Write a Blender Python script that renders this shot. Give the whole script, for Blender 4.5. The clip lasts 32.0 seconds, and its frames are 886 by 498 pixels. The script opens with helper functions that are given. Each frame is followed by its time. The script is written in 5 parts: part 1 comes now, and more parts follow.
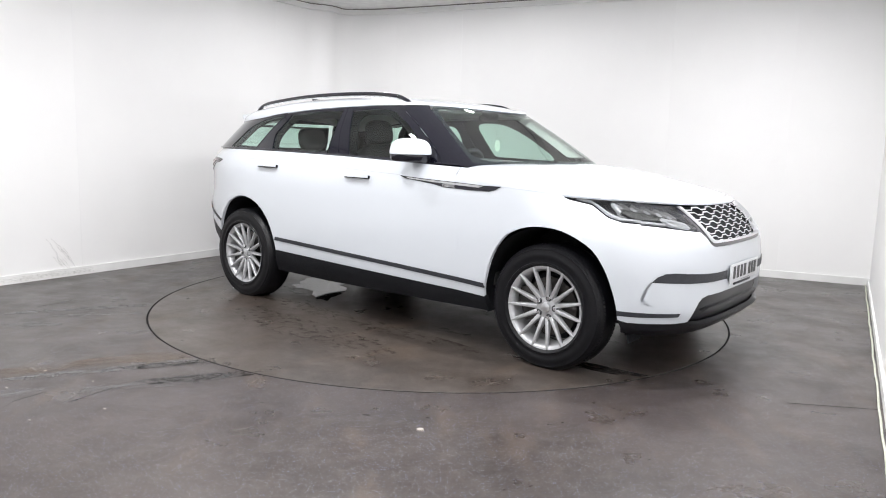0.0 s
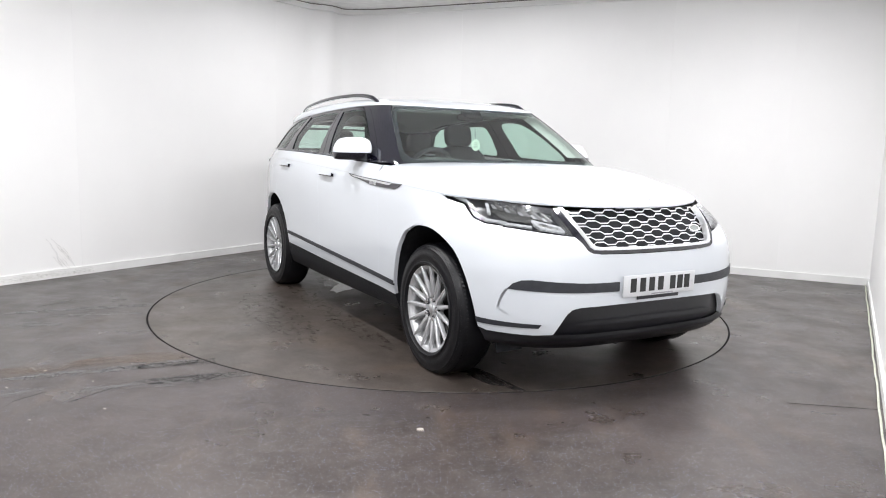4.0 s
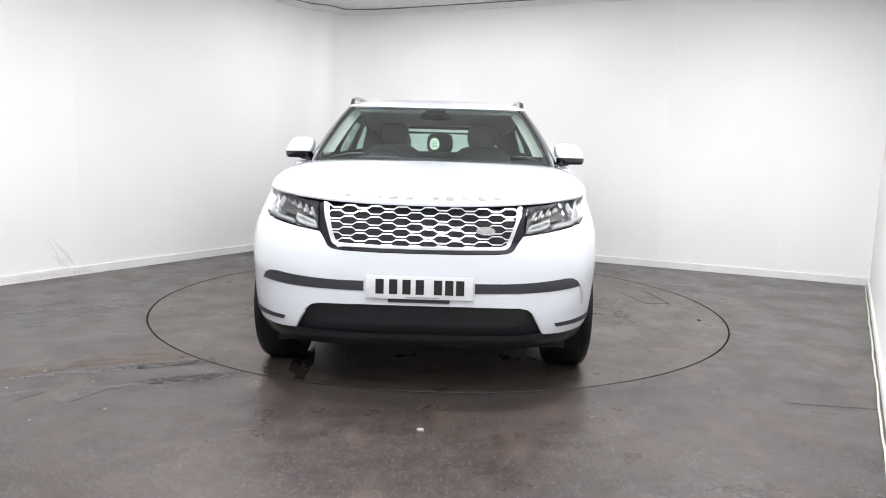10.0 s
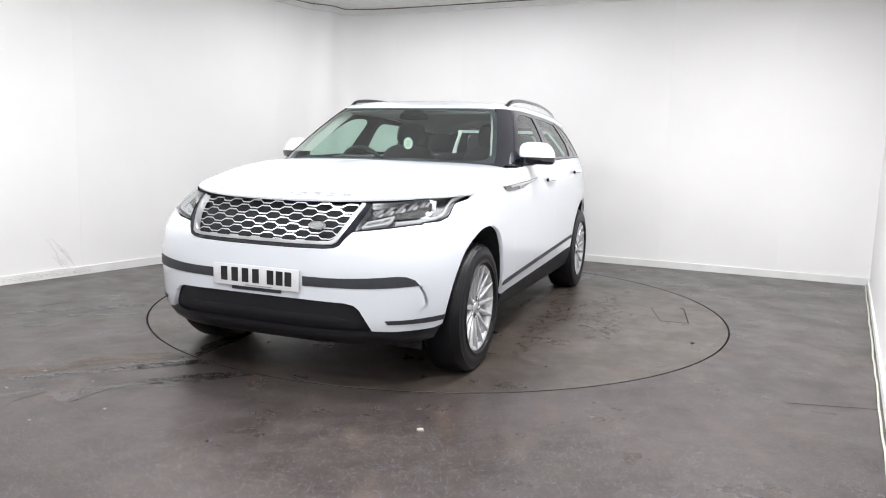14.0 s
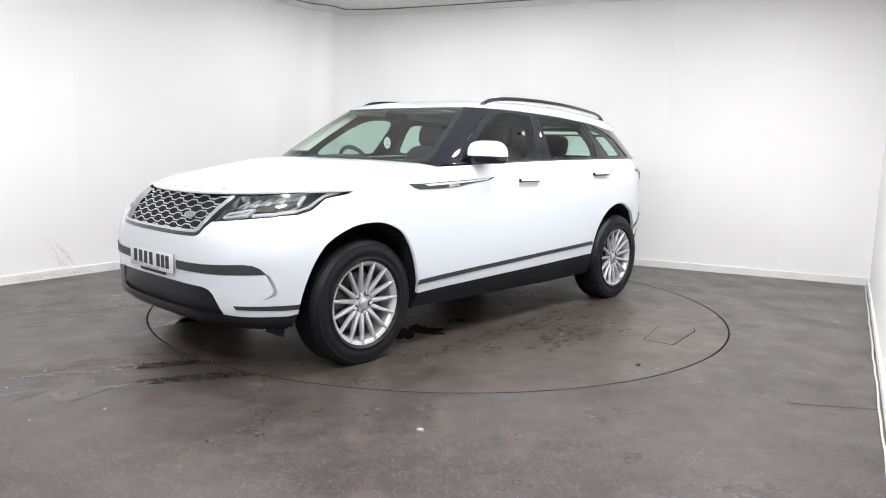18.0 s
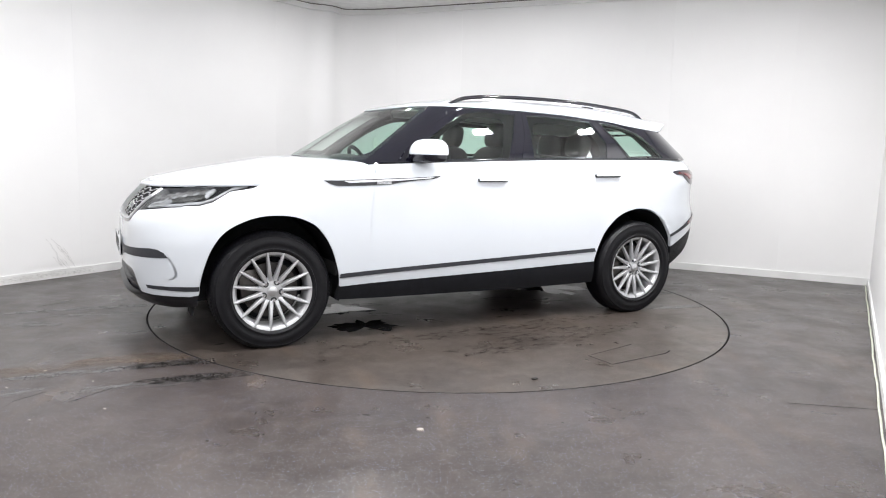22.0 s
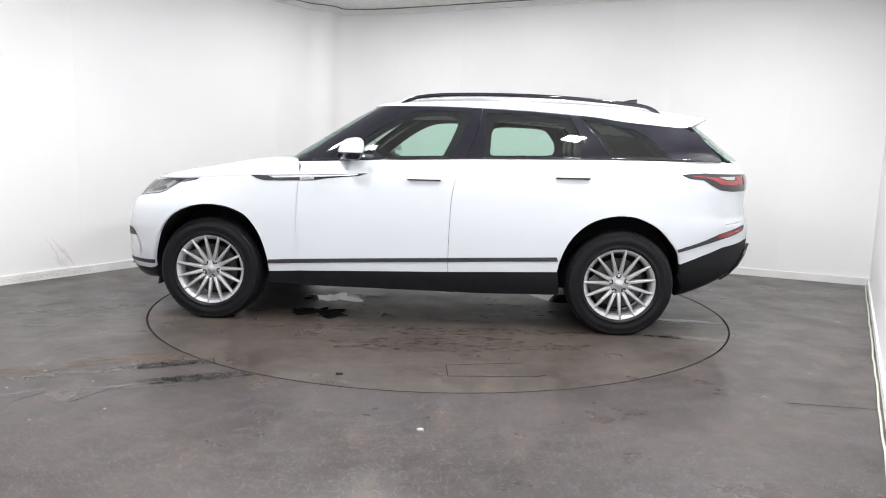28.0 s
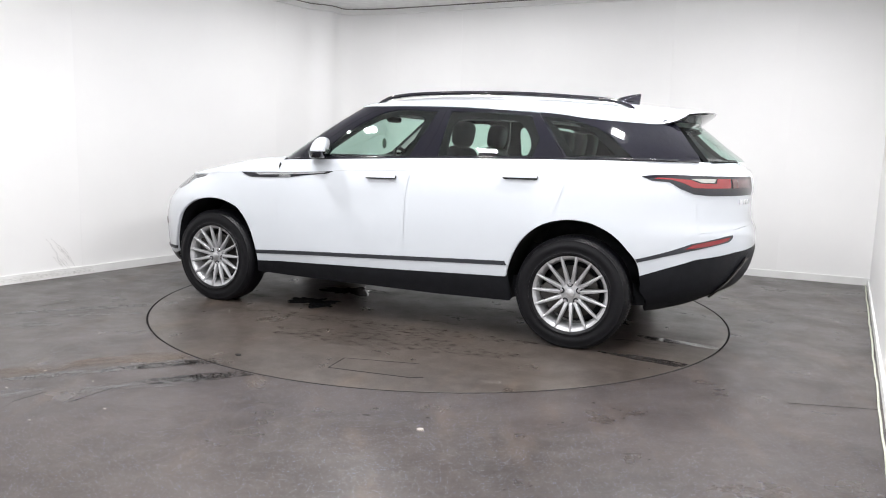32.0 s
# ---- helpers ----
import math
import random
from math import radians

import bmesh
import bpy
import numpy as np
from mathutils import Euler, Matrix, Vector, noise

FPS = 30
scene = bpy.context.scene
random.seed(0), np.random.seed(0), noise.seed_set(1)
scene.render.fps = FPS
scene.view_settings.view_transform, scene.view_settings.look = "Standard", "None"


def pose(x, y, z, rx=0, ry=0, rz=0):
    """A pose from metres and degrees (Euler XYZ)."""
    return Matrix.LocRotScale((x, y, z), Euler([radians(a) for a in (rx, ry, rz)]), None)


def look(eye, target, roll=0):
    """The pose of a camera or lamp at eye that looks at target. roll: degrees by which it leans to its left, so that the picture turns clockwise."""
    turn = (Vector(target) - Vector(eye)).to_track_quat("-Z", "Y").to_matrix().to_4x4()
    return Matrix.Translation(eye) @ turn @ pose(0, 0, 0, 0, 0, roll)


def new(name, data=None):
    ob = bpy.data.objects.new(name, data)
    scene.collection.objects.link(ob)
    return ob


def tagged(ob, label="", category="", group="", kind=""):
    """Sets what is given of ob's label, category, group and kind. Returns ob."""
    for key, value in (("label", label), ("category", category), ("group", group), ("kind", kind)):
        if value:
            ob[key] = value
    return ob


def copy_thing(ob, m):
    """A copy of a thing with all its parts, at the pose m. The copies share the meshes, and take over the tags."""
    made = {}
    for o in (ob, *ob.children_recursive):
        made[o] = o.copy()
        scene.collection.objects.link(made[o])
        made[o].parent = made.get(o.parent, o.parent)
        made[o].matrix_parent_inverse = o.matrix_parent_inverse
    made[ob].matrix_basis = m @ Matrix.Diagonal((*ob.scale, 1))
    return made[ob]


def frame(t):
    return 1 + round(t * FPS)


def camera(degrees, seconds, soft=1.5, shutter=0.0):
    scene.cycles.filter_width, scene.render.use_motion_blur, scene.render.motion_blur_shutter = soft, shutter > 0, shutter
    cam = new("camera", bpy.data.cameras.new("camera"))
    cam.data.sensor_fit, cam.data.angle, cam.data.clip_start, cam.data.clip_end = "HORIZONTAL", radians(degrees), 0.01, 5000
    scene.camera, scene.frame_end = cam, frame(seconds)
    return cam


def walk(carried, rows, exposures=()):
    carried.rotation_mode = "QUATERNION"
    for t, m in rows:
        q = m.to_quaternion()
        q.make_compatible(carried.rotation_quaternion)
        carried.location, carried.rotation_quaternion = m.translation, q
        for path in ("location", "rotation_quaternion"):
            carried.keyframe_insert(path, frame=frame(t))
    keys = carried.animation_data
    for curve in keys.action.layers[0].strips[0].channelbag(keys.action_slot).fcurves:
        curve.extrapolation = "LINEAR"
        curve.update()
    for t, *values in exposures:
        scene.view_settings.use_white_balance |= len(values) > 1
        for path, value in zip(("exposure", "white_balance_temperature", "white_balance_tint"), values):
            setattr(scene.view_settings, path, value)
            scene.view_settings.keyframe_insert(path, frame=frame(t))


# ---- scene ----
from mathutils.geometry import delaunay_2d_cdt

# The room is seen by a fixed camera; the car turns on a turntable at the origin.
cam = camera(63.89, 32.0, soft=1.0)
EYE = (0.0, -5.757, 1.241)
view = look(EYE, (EYE[0] + 0.00345, EYE[1] + 0.99041, EYE[2] - 0.1381), 1.533)
walk(cam, [(0.0, view), (32.0, view)], [(0.0, 0.0), (32.0, 0.0)])

# ---- world: a faint even ambience outside the closed room ----
world = bpy.data.worlds.new("world")
scene.world = world
world.use_nodes = True
world.node_tree.nodes["Background"].inputs[0].default_value = (0.9, 0.95, 1.0, 1)
world.node_tree.nodes["Background"].inputs[1].default_value = 0.05

CEIL = 2.985
LAMP_POWER = 43.2
# First four follow reflections in the glass; the rest are added, unseen fill lights.
LAMP_SPOTS = [(1.05, -1.85, 1.1), (1.58, -1.0, 1.0), (-1.13, -2.1, 0.95), (-1.85, -0.9, 1.1), (-2.9, -3.2, 0.76), (-1.3, -4.8, 1.1), (0.0, -3.9, 1.25),
              (-0.85, 1.95, 0.60), (0.75, 1.8, 0.12), (2.6, -0.3, 0.74), (-2.6, -6.2, 0.95)]  # x, y and share of the power
ROOM_TURN = 58.5  # degrees: the direction of the long walls


# ---- materials ----
def shader(name):
    m = bpy.data.materials.new(name)
    m.use_nodes = True
    nt = m.node_tree
    return m, nt, nt.nodes["Principled BSDF"]


def paint(name, colour, rough=0.5, metal=0.0, coat=0.0, vary=0.0, scale=8.0, bump=0.0, bump_scale=120.0, spec=0.5):
    """A plain surface with slight mottling at two scales and fine relief."""
    m, nt, b = shader(name)
    b.inputs["Base Color"].default_value = (*colour, 1)
    b.inputs["Roughness"].default_value = rough
    b.inputs["Metallic"].default_value = metal
    b.inputs["Specular IOR Level"].default_value = spec
    b.inputs["Coat Weight"].default_value = coat
    b.inputs["Coat Roughness"].default_value = 0.03
    co = nt.nodes.new("ShaderNodeTexCoord")
    if vary:
        n = nt.nodes.new("ShaderNodeTexNoise")
        n.inputs["Scale"].default_value, n.inputs["Detail"].default_value = scale, 8
        nt.links.new(co.outputs["Object"], n.inputs["Vector"])
        r = nt.nodes.new("ShaderNodeMapRange")
        r.inputs["From Min"].default_value, r.inputs["From Max"].default_value = 0.3, 0.7
        r.inputs["To Min"].default_value, r.inputs["To Max"].default_value = 1 - vary, 1 + vary
        nt.links.new(n.outputs["Fac"], r.inputs["Value"])
        x = nt.nodes.new("ShaderNodeMix")
        x.data_type, x.blend_type = "RGBA", "MULTIPLY"
        x.inputs[0].default_value = 1.0
        x.inputs[6].default_value = (*colour, 1)
        nt.links.new(r.outputs[0], x.inputs[7])
        nt.links.new(x.outputs[2], b.inputs["Base Color"])
    if bump:
        n = nt.nodes.new("ShaderNodeTexNoise")
        n.inputs["Scale"].default_value, n.inputs["Detail"].default_value = bump_scale, 4
        nt.links.new(co.outputs["Object"], n.inputs["Vector"])
        bp = nt.nodes.new("ShaderNodeBump")
        bp.inputs["Strength"].default_value, bp.inputs["Distance"].default_value = bump, 0.004
        nt.links.new(n.outputs["Fac"], bp.inputs["Height"])
        nt.links.new(bp.outputs[0], b.inputs["Normal"])
    return m


def glass(name, tint, gloss=0.10):
    """A thin pane: tinted see-through with a clear mirror gloss that grows at grazing angles."""
    m = bpy.data.materials.new(name)
    m.use_nodes = True
    nt = m.node_tree
    nt.nodes.clear()
    out = nt.nodes.new("ShaderNodeOutputMaterial")
    tr = nt.nodes.new("ShaderNodeBsdfTransparent")
    tr.inputs[0].default_value = (*tint, 1)
    gl = nt.nodes.new("ShaderNodeBsdfGlossy")
    gl.inputs["Roughness"].default_value = 0.01
    lw = nt.nodes.new("ShaderNodeLayerWeight")
    lw.inputs[0].default_value = 0.5
    pw = nt.nodes.new("ShaderNodeMath")
    pw.operation = "POWER"
    pw.inputs[1].default_value = 5.0
    ad = nt.nodes.new("ShaderNodeMath")
    ad.operation = "MULTIPLY_ADD"
    ad.inputs[1].default_value, ad.inputs[2].default_value = 1 - gloss, gloss
    mx = nt.nodes.new("ShaderNodeMixShader")
    nt.links.new(lw.outputs["Facing"], pw.inputs[0])
    nt.links.new(pw.outputs[0], ad.inputs[0])
    nt.links.new(ad.outputs[0], mx.inputs[0])
    nt.links.new(tr.outputs[0], mx.inputs[1])
    nt.links.new(gl.outputs[0], mx.inputs[2])
    nt.links.new(mx.outputs[0], out.inputs[0])
    return m


def glow(name, colour, strength):
    m = bpy.data.materials.new(name)
    m.use_nodes = True
    nt = m.node_tree
    nt.nodes.clear()
    out = nt.nodes.new("ShaderNodeOutputMaterial")
    e = nt.nodes.new("ShaderNodeEmission")
    e.inputs[0].default_value, e.inputs[1].default_value = (*colour, 1), strength
    nt.links.new(e.outputs[0], out.inputs[0])
    return m


def floor_vinyl(name, base, dark, dusty, flecks=True):
    """Dark worn safety vinyl: pale and bluish flecks, brownish mottling, dusty scuffs and wet stains."""
    m, nt, b = shader(name)
    N, L = nt.nodes.new, nt.links.new
    co = N("ShaderNodeTexCoord")

    def noise_tex(scale, detail=6.0, rough=0.6, stretch=None):
        n = N("ShaderNodeTexNoise")
        n.inputs["Scale"].default_value, n.inputs["Detail"].default_value = scale, detail
        n.inputs["Roughness"].default_value = rough
        if stretch:
            mp = N("ShaderNodeMapping")
            mp.inputs["Rotation"].default_value[2] = radians(stretch[2])
            mp.inputs["Scale"].default_value = (stretch[0], stretch[1], 1)
            L(co.outputs["Object"], mp.inputs[0])
            L(mp.outputs[0], n.inputs["Vector"])
        else:
            L(co.outputs["Object"], n.inputs["Vector"])
        return n.outputs["Fac"]

    def ramp(src, lo, hi):
        r = N("ShaderNodeMapRange")
        r.interpolation_type = "SMOOTHSTEP"
        r.inputs["From Min"].default_value, r.inputs["From Max"].default_value = lo, hi
        L(src, r.inputs["Value"])
        return r.outputs[0]

    def times(a, k):
        q = N("ShaderNodeMath")
        q.operation = "MULTIPLY"
        L(a, q.inputs[0])
        if isinstance(k, float):
            q.inputs[1].default_value = k
        else:
            L(k, q.inputs[1])
        return q.outputs[0]

    def mix(fac, a, c):
        x = N("ShaderNodeMix")
        x.data_type = "RGBA"
        L(fac, x.inputs[0])
        if isinstance(a, tuple):
            x.inputs[6].default_value = (*a, 1)
        else:
            L(a, x.inputs[6])
        x.inputs[7].default_value = (*c, 1)
        return x.outputs[2]

    col = mix(ramp(noise_tex(1.3), 0.35, 0.68), base, dark)
    col = mix(times(ramp(noise_tex(9.0, 10, 0.75), 0.42, 0.72), 0.65), col, dusty)
    col = mix(times(ramp(noise_tex(5.0, 8, 0.7, (0.35, 2.2, 12)), 0.55, 0.75), 0.5), col, dusty)
    col = mix(times(ramp(noise_tex(2.2, 6, 0.6, (1.6, 0.5, 20)), 0.52, 0.72), 0.55), col, (0.105, 0.076, 0.056))
    grain = N("ShaderNodeMapRange")
    grain.inputs["From Min"].default_value, grain.inputs["From Max"].default_value = 0.32, 0.68
    grain.inputs["To Min"].default_value, grain.inputs["To Max"].default_value = 0.72, 1.28
    L(noise_tex(46.0, 9, 0.75), grain.inputs["Value"])
    x = N("ShaderNodeMix")
    x.data_type, x.blend_type = "RGBA", "MULTIPLY"
    x.inputs[0].default_value = 1.0
    L(col, x.inputs[6])
    L(grain.outputs[0], x.inputs[7])
    col = x.outputs[2]
    if flecks:
        v = N("ShaderNodeTexVoronoi")
        v.inputs["Scale"].default_value = 112
        L(co.outputs["Object"], v.inputs["Vector"])
        d = N("ShaderNodeMath")
        d.operation = "LESS_THAN"
        d.inputs[1].default_value = 0.21
        L(v.outputs["Distance"], d.inputs[0])
        pick = N("ShaderNodeSeparateColor")
        L(v.outputs["Color"], pick.inputs[0])
        some = N("ShaderNodeMath")
        some.operation = "GREATER_THAN"
        some.inputs[1].default_value = 0.35
        L(pick.outputs[0], some.inputs[0])
        hue = mix(pick.outputs[1], (0.17, 0.21, 0.40), (0.34, 0.34, 0.37))
        x = N("ShaderNodeMix")
        x.data_type = "RGBA"
        L(times(times(d.outputs[0], some.outputs[0]), 0.85), x.inputs[0])
        L(col, x.inputs[6])
        L(hue, x.inputs[7])
        col = x.outputs[2]
    L(col, b.inputs["Base Color"])
    r = N("ShaderNodeMapRange")
    r.inputs["From Min"].default_value, r.inputs["From Max"].default_value = 0.3, 0.7
    r.inputs["To Min"].default_value, r.inputs["To Max"].default_value = 0.24, 0.44
    L(noise_tex(3.0), r.inputs["Value"])
    L(r.outputs[0], b.inputs["Roughness"])
    bp = N("ShaderNodeBump")
    bp.inputs["Strength"].default_value, bp.inputs["Distance"].default_value = 0.35, 0.002
    L(noise_tex(160.0, 3), bp.inputs["Height"])
    L(bp.outputs[0], b.inputs["Normal"])
    return m


WHITE = paint("white_car_paint", (0.62, 0.652, 0.695), 0.28, coat=1.0, vary=0.006, scale=3.0)
GLOSS_BLACK = paint("gloss_black", (0.006, 0.006, 0.012), 0.06, coat=0.5)
TRIM_BLACK = paint("satin_black_plastic", (0.026, 0.028, 0.035), 0.5, vary=0.15, scale=30, bump=0.15, bump_scale=500)
CLADDING = paint("grained_black_plastic", (0.009, 0.0098, 0.0125), 0.5, vary=0.2, scale=20, bump=0.3, bump_scale=700, spec=0.22)
INTAKE = paint("semi_gloss_black", (0.010, 0.010, 0.013), 0.28, vary=0.15, scale=30, spec=0.4)
LINER = paint("matt_black_liner", (0.020, 0.021, 0.024), 0.85, vary=0.3, scale=25, spec=0.2)
RUBBER = paint("tyre_rubber", (0.0055, 0.0055, 0.007), 0.40, vary=0.25, scale=40, bump=0.2, bump_scale=300, spec=0.24)
ALLOY = paint("silver_alloy", (0.51, 0.515, 0.53), 0.33, metal=0.55, vary=0.04, scale=40)
DISC = paint("brake_disc_steel", (0.085, 0.08, 0.077), 0.4, metal=0.9, vary=0.25, scale=18)
CHROME = paint("bright_chrome", (0.85, 0.86, 0.88), 0.12, metal=1.0)
SATIN_SILVER = paint("satin_silver", (0.70, 0.71, 0.73), 0.28, metal=0.9, vary=0.03, scale=20)
LAMP_DARK = paint("lamp_bezel_dark", (0.024, 0.025, 0.029), 0.3, coat=0.5)
LAMP_BRIGHT = paint("lamp_reflector", (0.13, 0.13, 0.132), 0.45)
LIGHT_GUIDE = paint("lamp_light_guide", (0.28, 0.29, 0.30), 0.5)
GREY_CHAMBER = paint("grey_lamp_chamber", (0.045, 0.046, 0.045), 0.6, vary=0.5, scale=60, bump=0.3, bump_scale=90, spec=0.2)
RED_LENS = paint("red_lamp_lens", (0.25, 0.010, 0.014), 0.12, coat=0.8)
RED_DARK = paint("dark_red_lamp_lens", (0.10, 0.035, 0.035), 0.12, coat=0.8)
GREY_LENS = paint("pale_lamp_lens", (0.36, 0.35, 0.33), 0.15, coat=0.8)
PLATE_WHITE = paint("plate_white", (0.64, 0.65, 0.67), 0.3, coat=0.4, vary=0.02, scale=30)
INK = paint("plate_black", (0.01, 0.01, 0.011), 0.4)
CABIN_DARK = paint("cabin_dark_trim", (0.050, 0.051, 0.051), 0.65, vary=0.15, scale=40, bump=0.2, bump_scale=400)
CABIN_BLACK = paint("cabin_black_trim", (0.004, 0.0045, 0.005), 0.8, vary=0.15, scale=40, bump=0.2, bump_scale=400, spec=0.05)
CABIN_SEAT = paint("dark_leather", (0.019, 0.019, 0.020), 0.5, vary=0.2, scale=25, bump=0.3, bump_scale=250)
CABIN_LINING = paint("grey_roof_lining", (0.52, 0.515, 0.50), 0.9, vary=0.06, scale=60)
CLEAR = glass("clear_lens", (0.96, 0.97, 0.98), 0.04)
GREEN_GLASS = glass("green_tinted_glass", (0.74, 0.90, 0.83), 0.14)
SIDE_GLASS = glass("side_tinted_glass", (0.74, 0.91, 0.83))
WALL_PAINT = paint("white_wall_paint", (0.86, 0.855, 0.85), 0.55, vary=0.02, scale=1.2, bump=0.06, bump_scale=60)
SKIRT_PAINT = paint("white_skirting_paint", (0.78, 0.78, 0.77), 0.45, vary=0.05, scale=5)
CEIL_PAINT = paint("grey_white_ceiling_tile", (0.80, 0.795, 0.79), 0.8, vary=0.08, scale=9, bump=0.3, bump_scale=90)
FLOOR = floor_vinyl("dark_vinyl_floor", (0.053, 0.042, 0.0375), (0.031, 0.0235, 0.0205), (0.082, 0.070, 0.0645))
DISC_TOP = floor_vinyl("worn_turntable_vinyl", (0.066, 0.053, 0.045), (0.038, 0.030, 0.026), (0.110, 0.094, 0.083), flecks=False)
SHADOW_GAP = paint("shadow_gap_grey", (0.20, 0.19, 0.18), 0.8, vary=0.3, scale=6)
PIT = paint("dark_gap", (0.006, 0.006, 0.006), 0.9)
WATER = paint("wet_patch", (0.02, 0.02, 0.022), 0.04)
GRIME = paint("black_grime", (0.018, 0.016, 0.015), 0.5, vary=0.3, scale=30)
SEALANT = paint("pale_sealant", (0.55, 0.56, 0.47), 0.6, vary=0.15, scale=25)
LAMP_GLOW = glow("lamp_diffuser_glow", (1.0, 0.99, 0.97), 12.0)


# ---- mesh helpers ----
def mesh_of(name, verts, faces, material, smooth=True, normals=None):
    me = bpy.data.meshes.new(name)
    me.from_pydata([tuple(map(float, v)) for v in verts], [], [tuple(map(int, f)) for f in faces])
    me.materials.append(material)
    if smooth:
        me.polygons.foreach_set("use_smooth", [True] * len(me.polygons))
    me.update()
    if normals is not None:
        me.normals_split_custom_set_from_vertices([tuple(map(float, n)) for n in normals])
    return me


def child(name, me, parent, label="", at=None):
    ob = new(name, me)
    ob.parent = parent
    if at is not None:
        ob.matrix_basis = at
    if label:
        tagged(ob, label)
    return ob


def bm_mesh(name, bm, material, smooth=True, bevel=0.0, segments=2):
    if bevel:
        bmesh.ops.bevel(bm, geom=[e for e in bm.edges if e.is_manifold and e.calc_face_angle(0) > 0.5], offset=bevel,
                        segments=segments, affect="EDGES", profile=0.5, clamp_overlap=True)
    bmesh.ops.recalc_face_normals(bm, faces=bm.faces[:])
    me = bpy.data.meshes.new(name)
    bm.to_mesh(me)
    bm.free()
    me.materials.append(material)
    if smooth:
        me.polygons.foreach_set("use_smooth", [True] * len(me.polygons))
        me.set_sharp_from_angle(angle=radians(40))
    return me


def part(name, bm, material, parent, label="", bevel=0.0, at=None):
    return child(name, bm_mesh(name, bm, material, bevel=bevel), parent, label, at)


def box(bm, sx, sy, sz, m=None, taper=(1.0, 1.0)):
    """Adds a box of that size at the pose m; the top may be narrower."""
    r = bmesh.ops.create_cube(bm, size=1.0)
    for v in r["verts"]:
        k = taper if v.co.z > 0 else (1, 1)
        v.co = Vector((v.co.x * sx * k[0], v.co.y * sy * k[1], v.co.z * sz))
    if m:
        bmesh.ops.transform(bm, matrix=m, verts=r["verts"])
    return bm


def one_box(sx, sy, sz, m=None, taper=(1.0, 1.0)):
    return box(bmesh.new(), sx, sy, sz, m, taper)


def prism(pts, lo, hi, m=None):
    """A bmesh: the outline pts in the xy plane, raised from z = lo to hi."""
    bm = bmesh.new()
    a = [bm.verts.new((p[0], p[1], lo)) for p in pts]
    b = [bm.verts.new((p[0], p[1], hi)) for p in pts]
    n = len(pts)
    bm.faces.new(a[::-1])
    bm.faces.new(b)
    for i in range(n):
        bm.faces.new((a[i], a[(i + 1) % n], b[(i + 1) % n], b[i]))
    if m:
        bmesh.ops.transform(bm, matrix=m, verts=bm.verts[:])
    return bm


def lathe(profile, n=64, closed=True):
    """Turns (radius, y) round the y axis."""
    v, f = [], []
    k = len(profile)
    for i in range(n):
        a = 2 * math.pi * i / n
        for r, y in profile:
            v.append((r * math.cos(a), y, r * math.sin(a)))
    for i in range(n):
        for j in range(k if closed else k - 1):
            a, b = i * k + j, i * k + (j + 1) % k
            c, d = ((i + 1) % n) * k + (j + 1) % k, ((i + 1) % n) * k + j
            f.append((a, b, c, d))
    bm = bmesh.new()
    vs = [bm.verts.new(p) for p in v]
    for q in f:
        bm.faces.new([vs[i] for i in q])
    return bm


def tube(path, radius, parent, name, material, label="", flat=1.0, n=8):
    """A rod along the points of path."""
    P = [Vector(p) for p in path]
    v, f = [], []
    for i, p in enumerate(P):
        d = (P[min(i + 1, len(P) - 1)] - P[max(i - 1, 0)]).normalized()
        side = d.cross(Vector((0, 0, 1)))
        side = side.normalized() if side.length > 1e-4 else Vector((1, 0, 0))
        up = side.cross(d)
        for j in range(n):
            a = 2 * math.pi * j / n
            v.append(p + side * (radius * math.cos(a)) + up * (radius * flat * math.sin(a)))
    for i in range(len(P) - 1):
        for j in range(n):
            f.append((i * n + j, i * n + (j + 1) % n, (i + 1) * n + (j + 1) % n, (i + 1) * n + j))
    f.append(tuple(range(n))[::-1])
    f.append(tuple(range((len(P) - 1) * n, len(P) * n)))
    return child(name, mesh_of(name, v, f, material), parent, label)


def smooth_line(pts, n=6, closed=False):
    """Catmull-Rom points along pts."""
    P = [np.array(p, float) for p in pts]
    k = len(P)
    out = []
    for i in range(k if closed else k - 1):
        p1, p2 = P[i], P[(i + 1) % k]
        p0 = P[i - 1] if closed or i > 0 else 2 * p1 - p2
        p3 = P[(i + 2) % k] if closed or i + 2 < k else 2 * p2 - p1
        for j in range(n):
            t = j / n
            out.append(0.5 * (2 * p1 + (p2 - p0) * t + (2 * p0 - 5 * p1 + 4 * p2 - p3) * t * t + (3 * p1 - p0 - 3 * p2 + p3) * t ** 3))
    if not closed:
        out.append(P[-1])
    return [tuple(p) for p in out]


# ---- the room ----
def wall_dir(a, b):
    d = Vector((b[0] - a[0], b[1] - a[1], 0))
    return d.length, math.degrees(math.atan2(d.y, d.x))


def ring_sheet(outer, inner, z):
    """A flat sheet between an outer outline and a round hole."""
    pts = [Vector(p) for p in outer] + [Vector(p) for p in inner]
    no, ni = len(outer), len(inner)
    e = [(i, (i + 1) % no) for i in range(no)] + [(no + i, no + (i + 1) % ni) for i in range(ni)]
    v, _, f, *_ = delaunay_2d_cdt(pts, e, [], 1, 1e-6)
    r = max(Vector(p).length for p in inner) * 1.001
    faces = [q for q in f if max(v[i].length for i in q) > r]
    return [(p.x, p.y, z) for p in v], faces


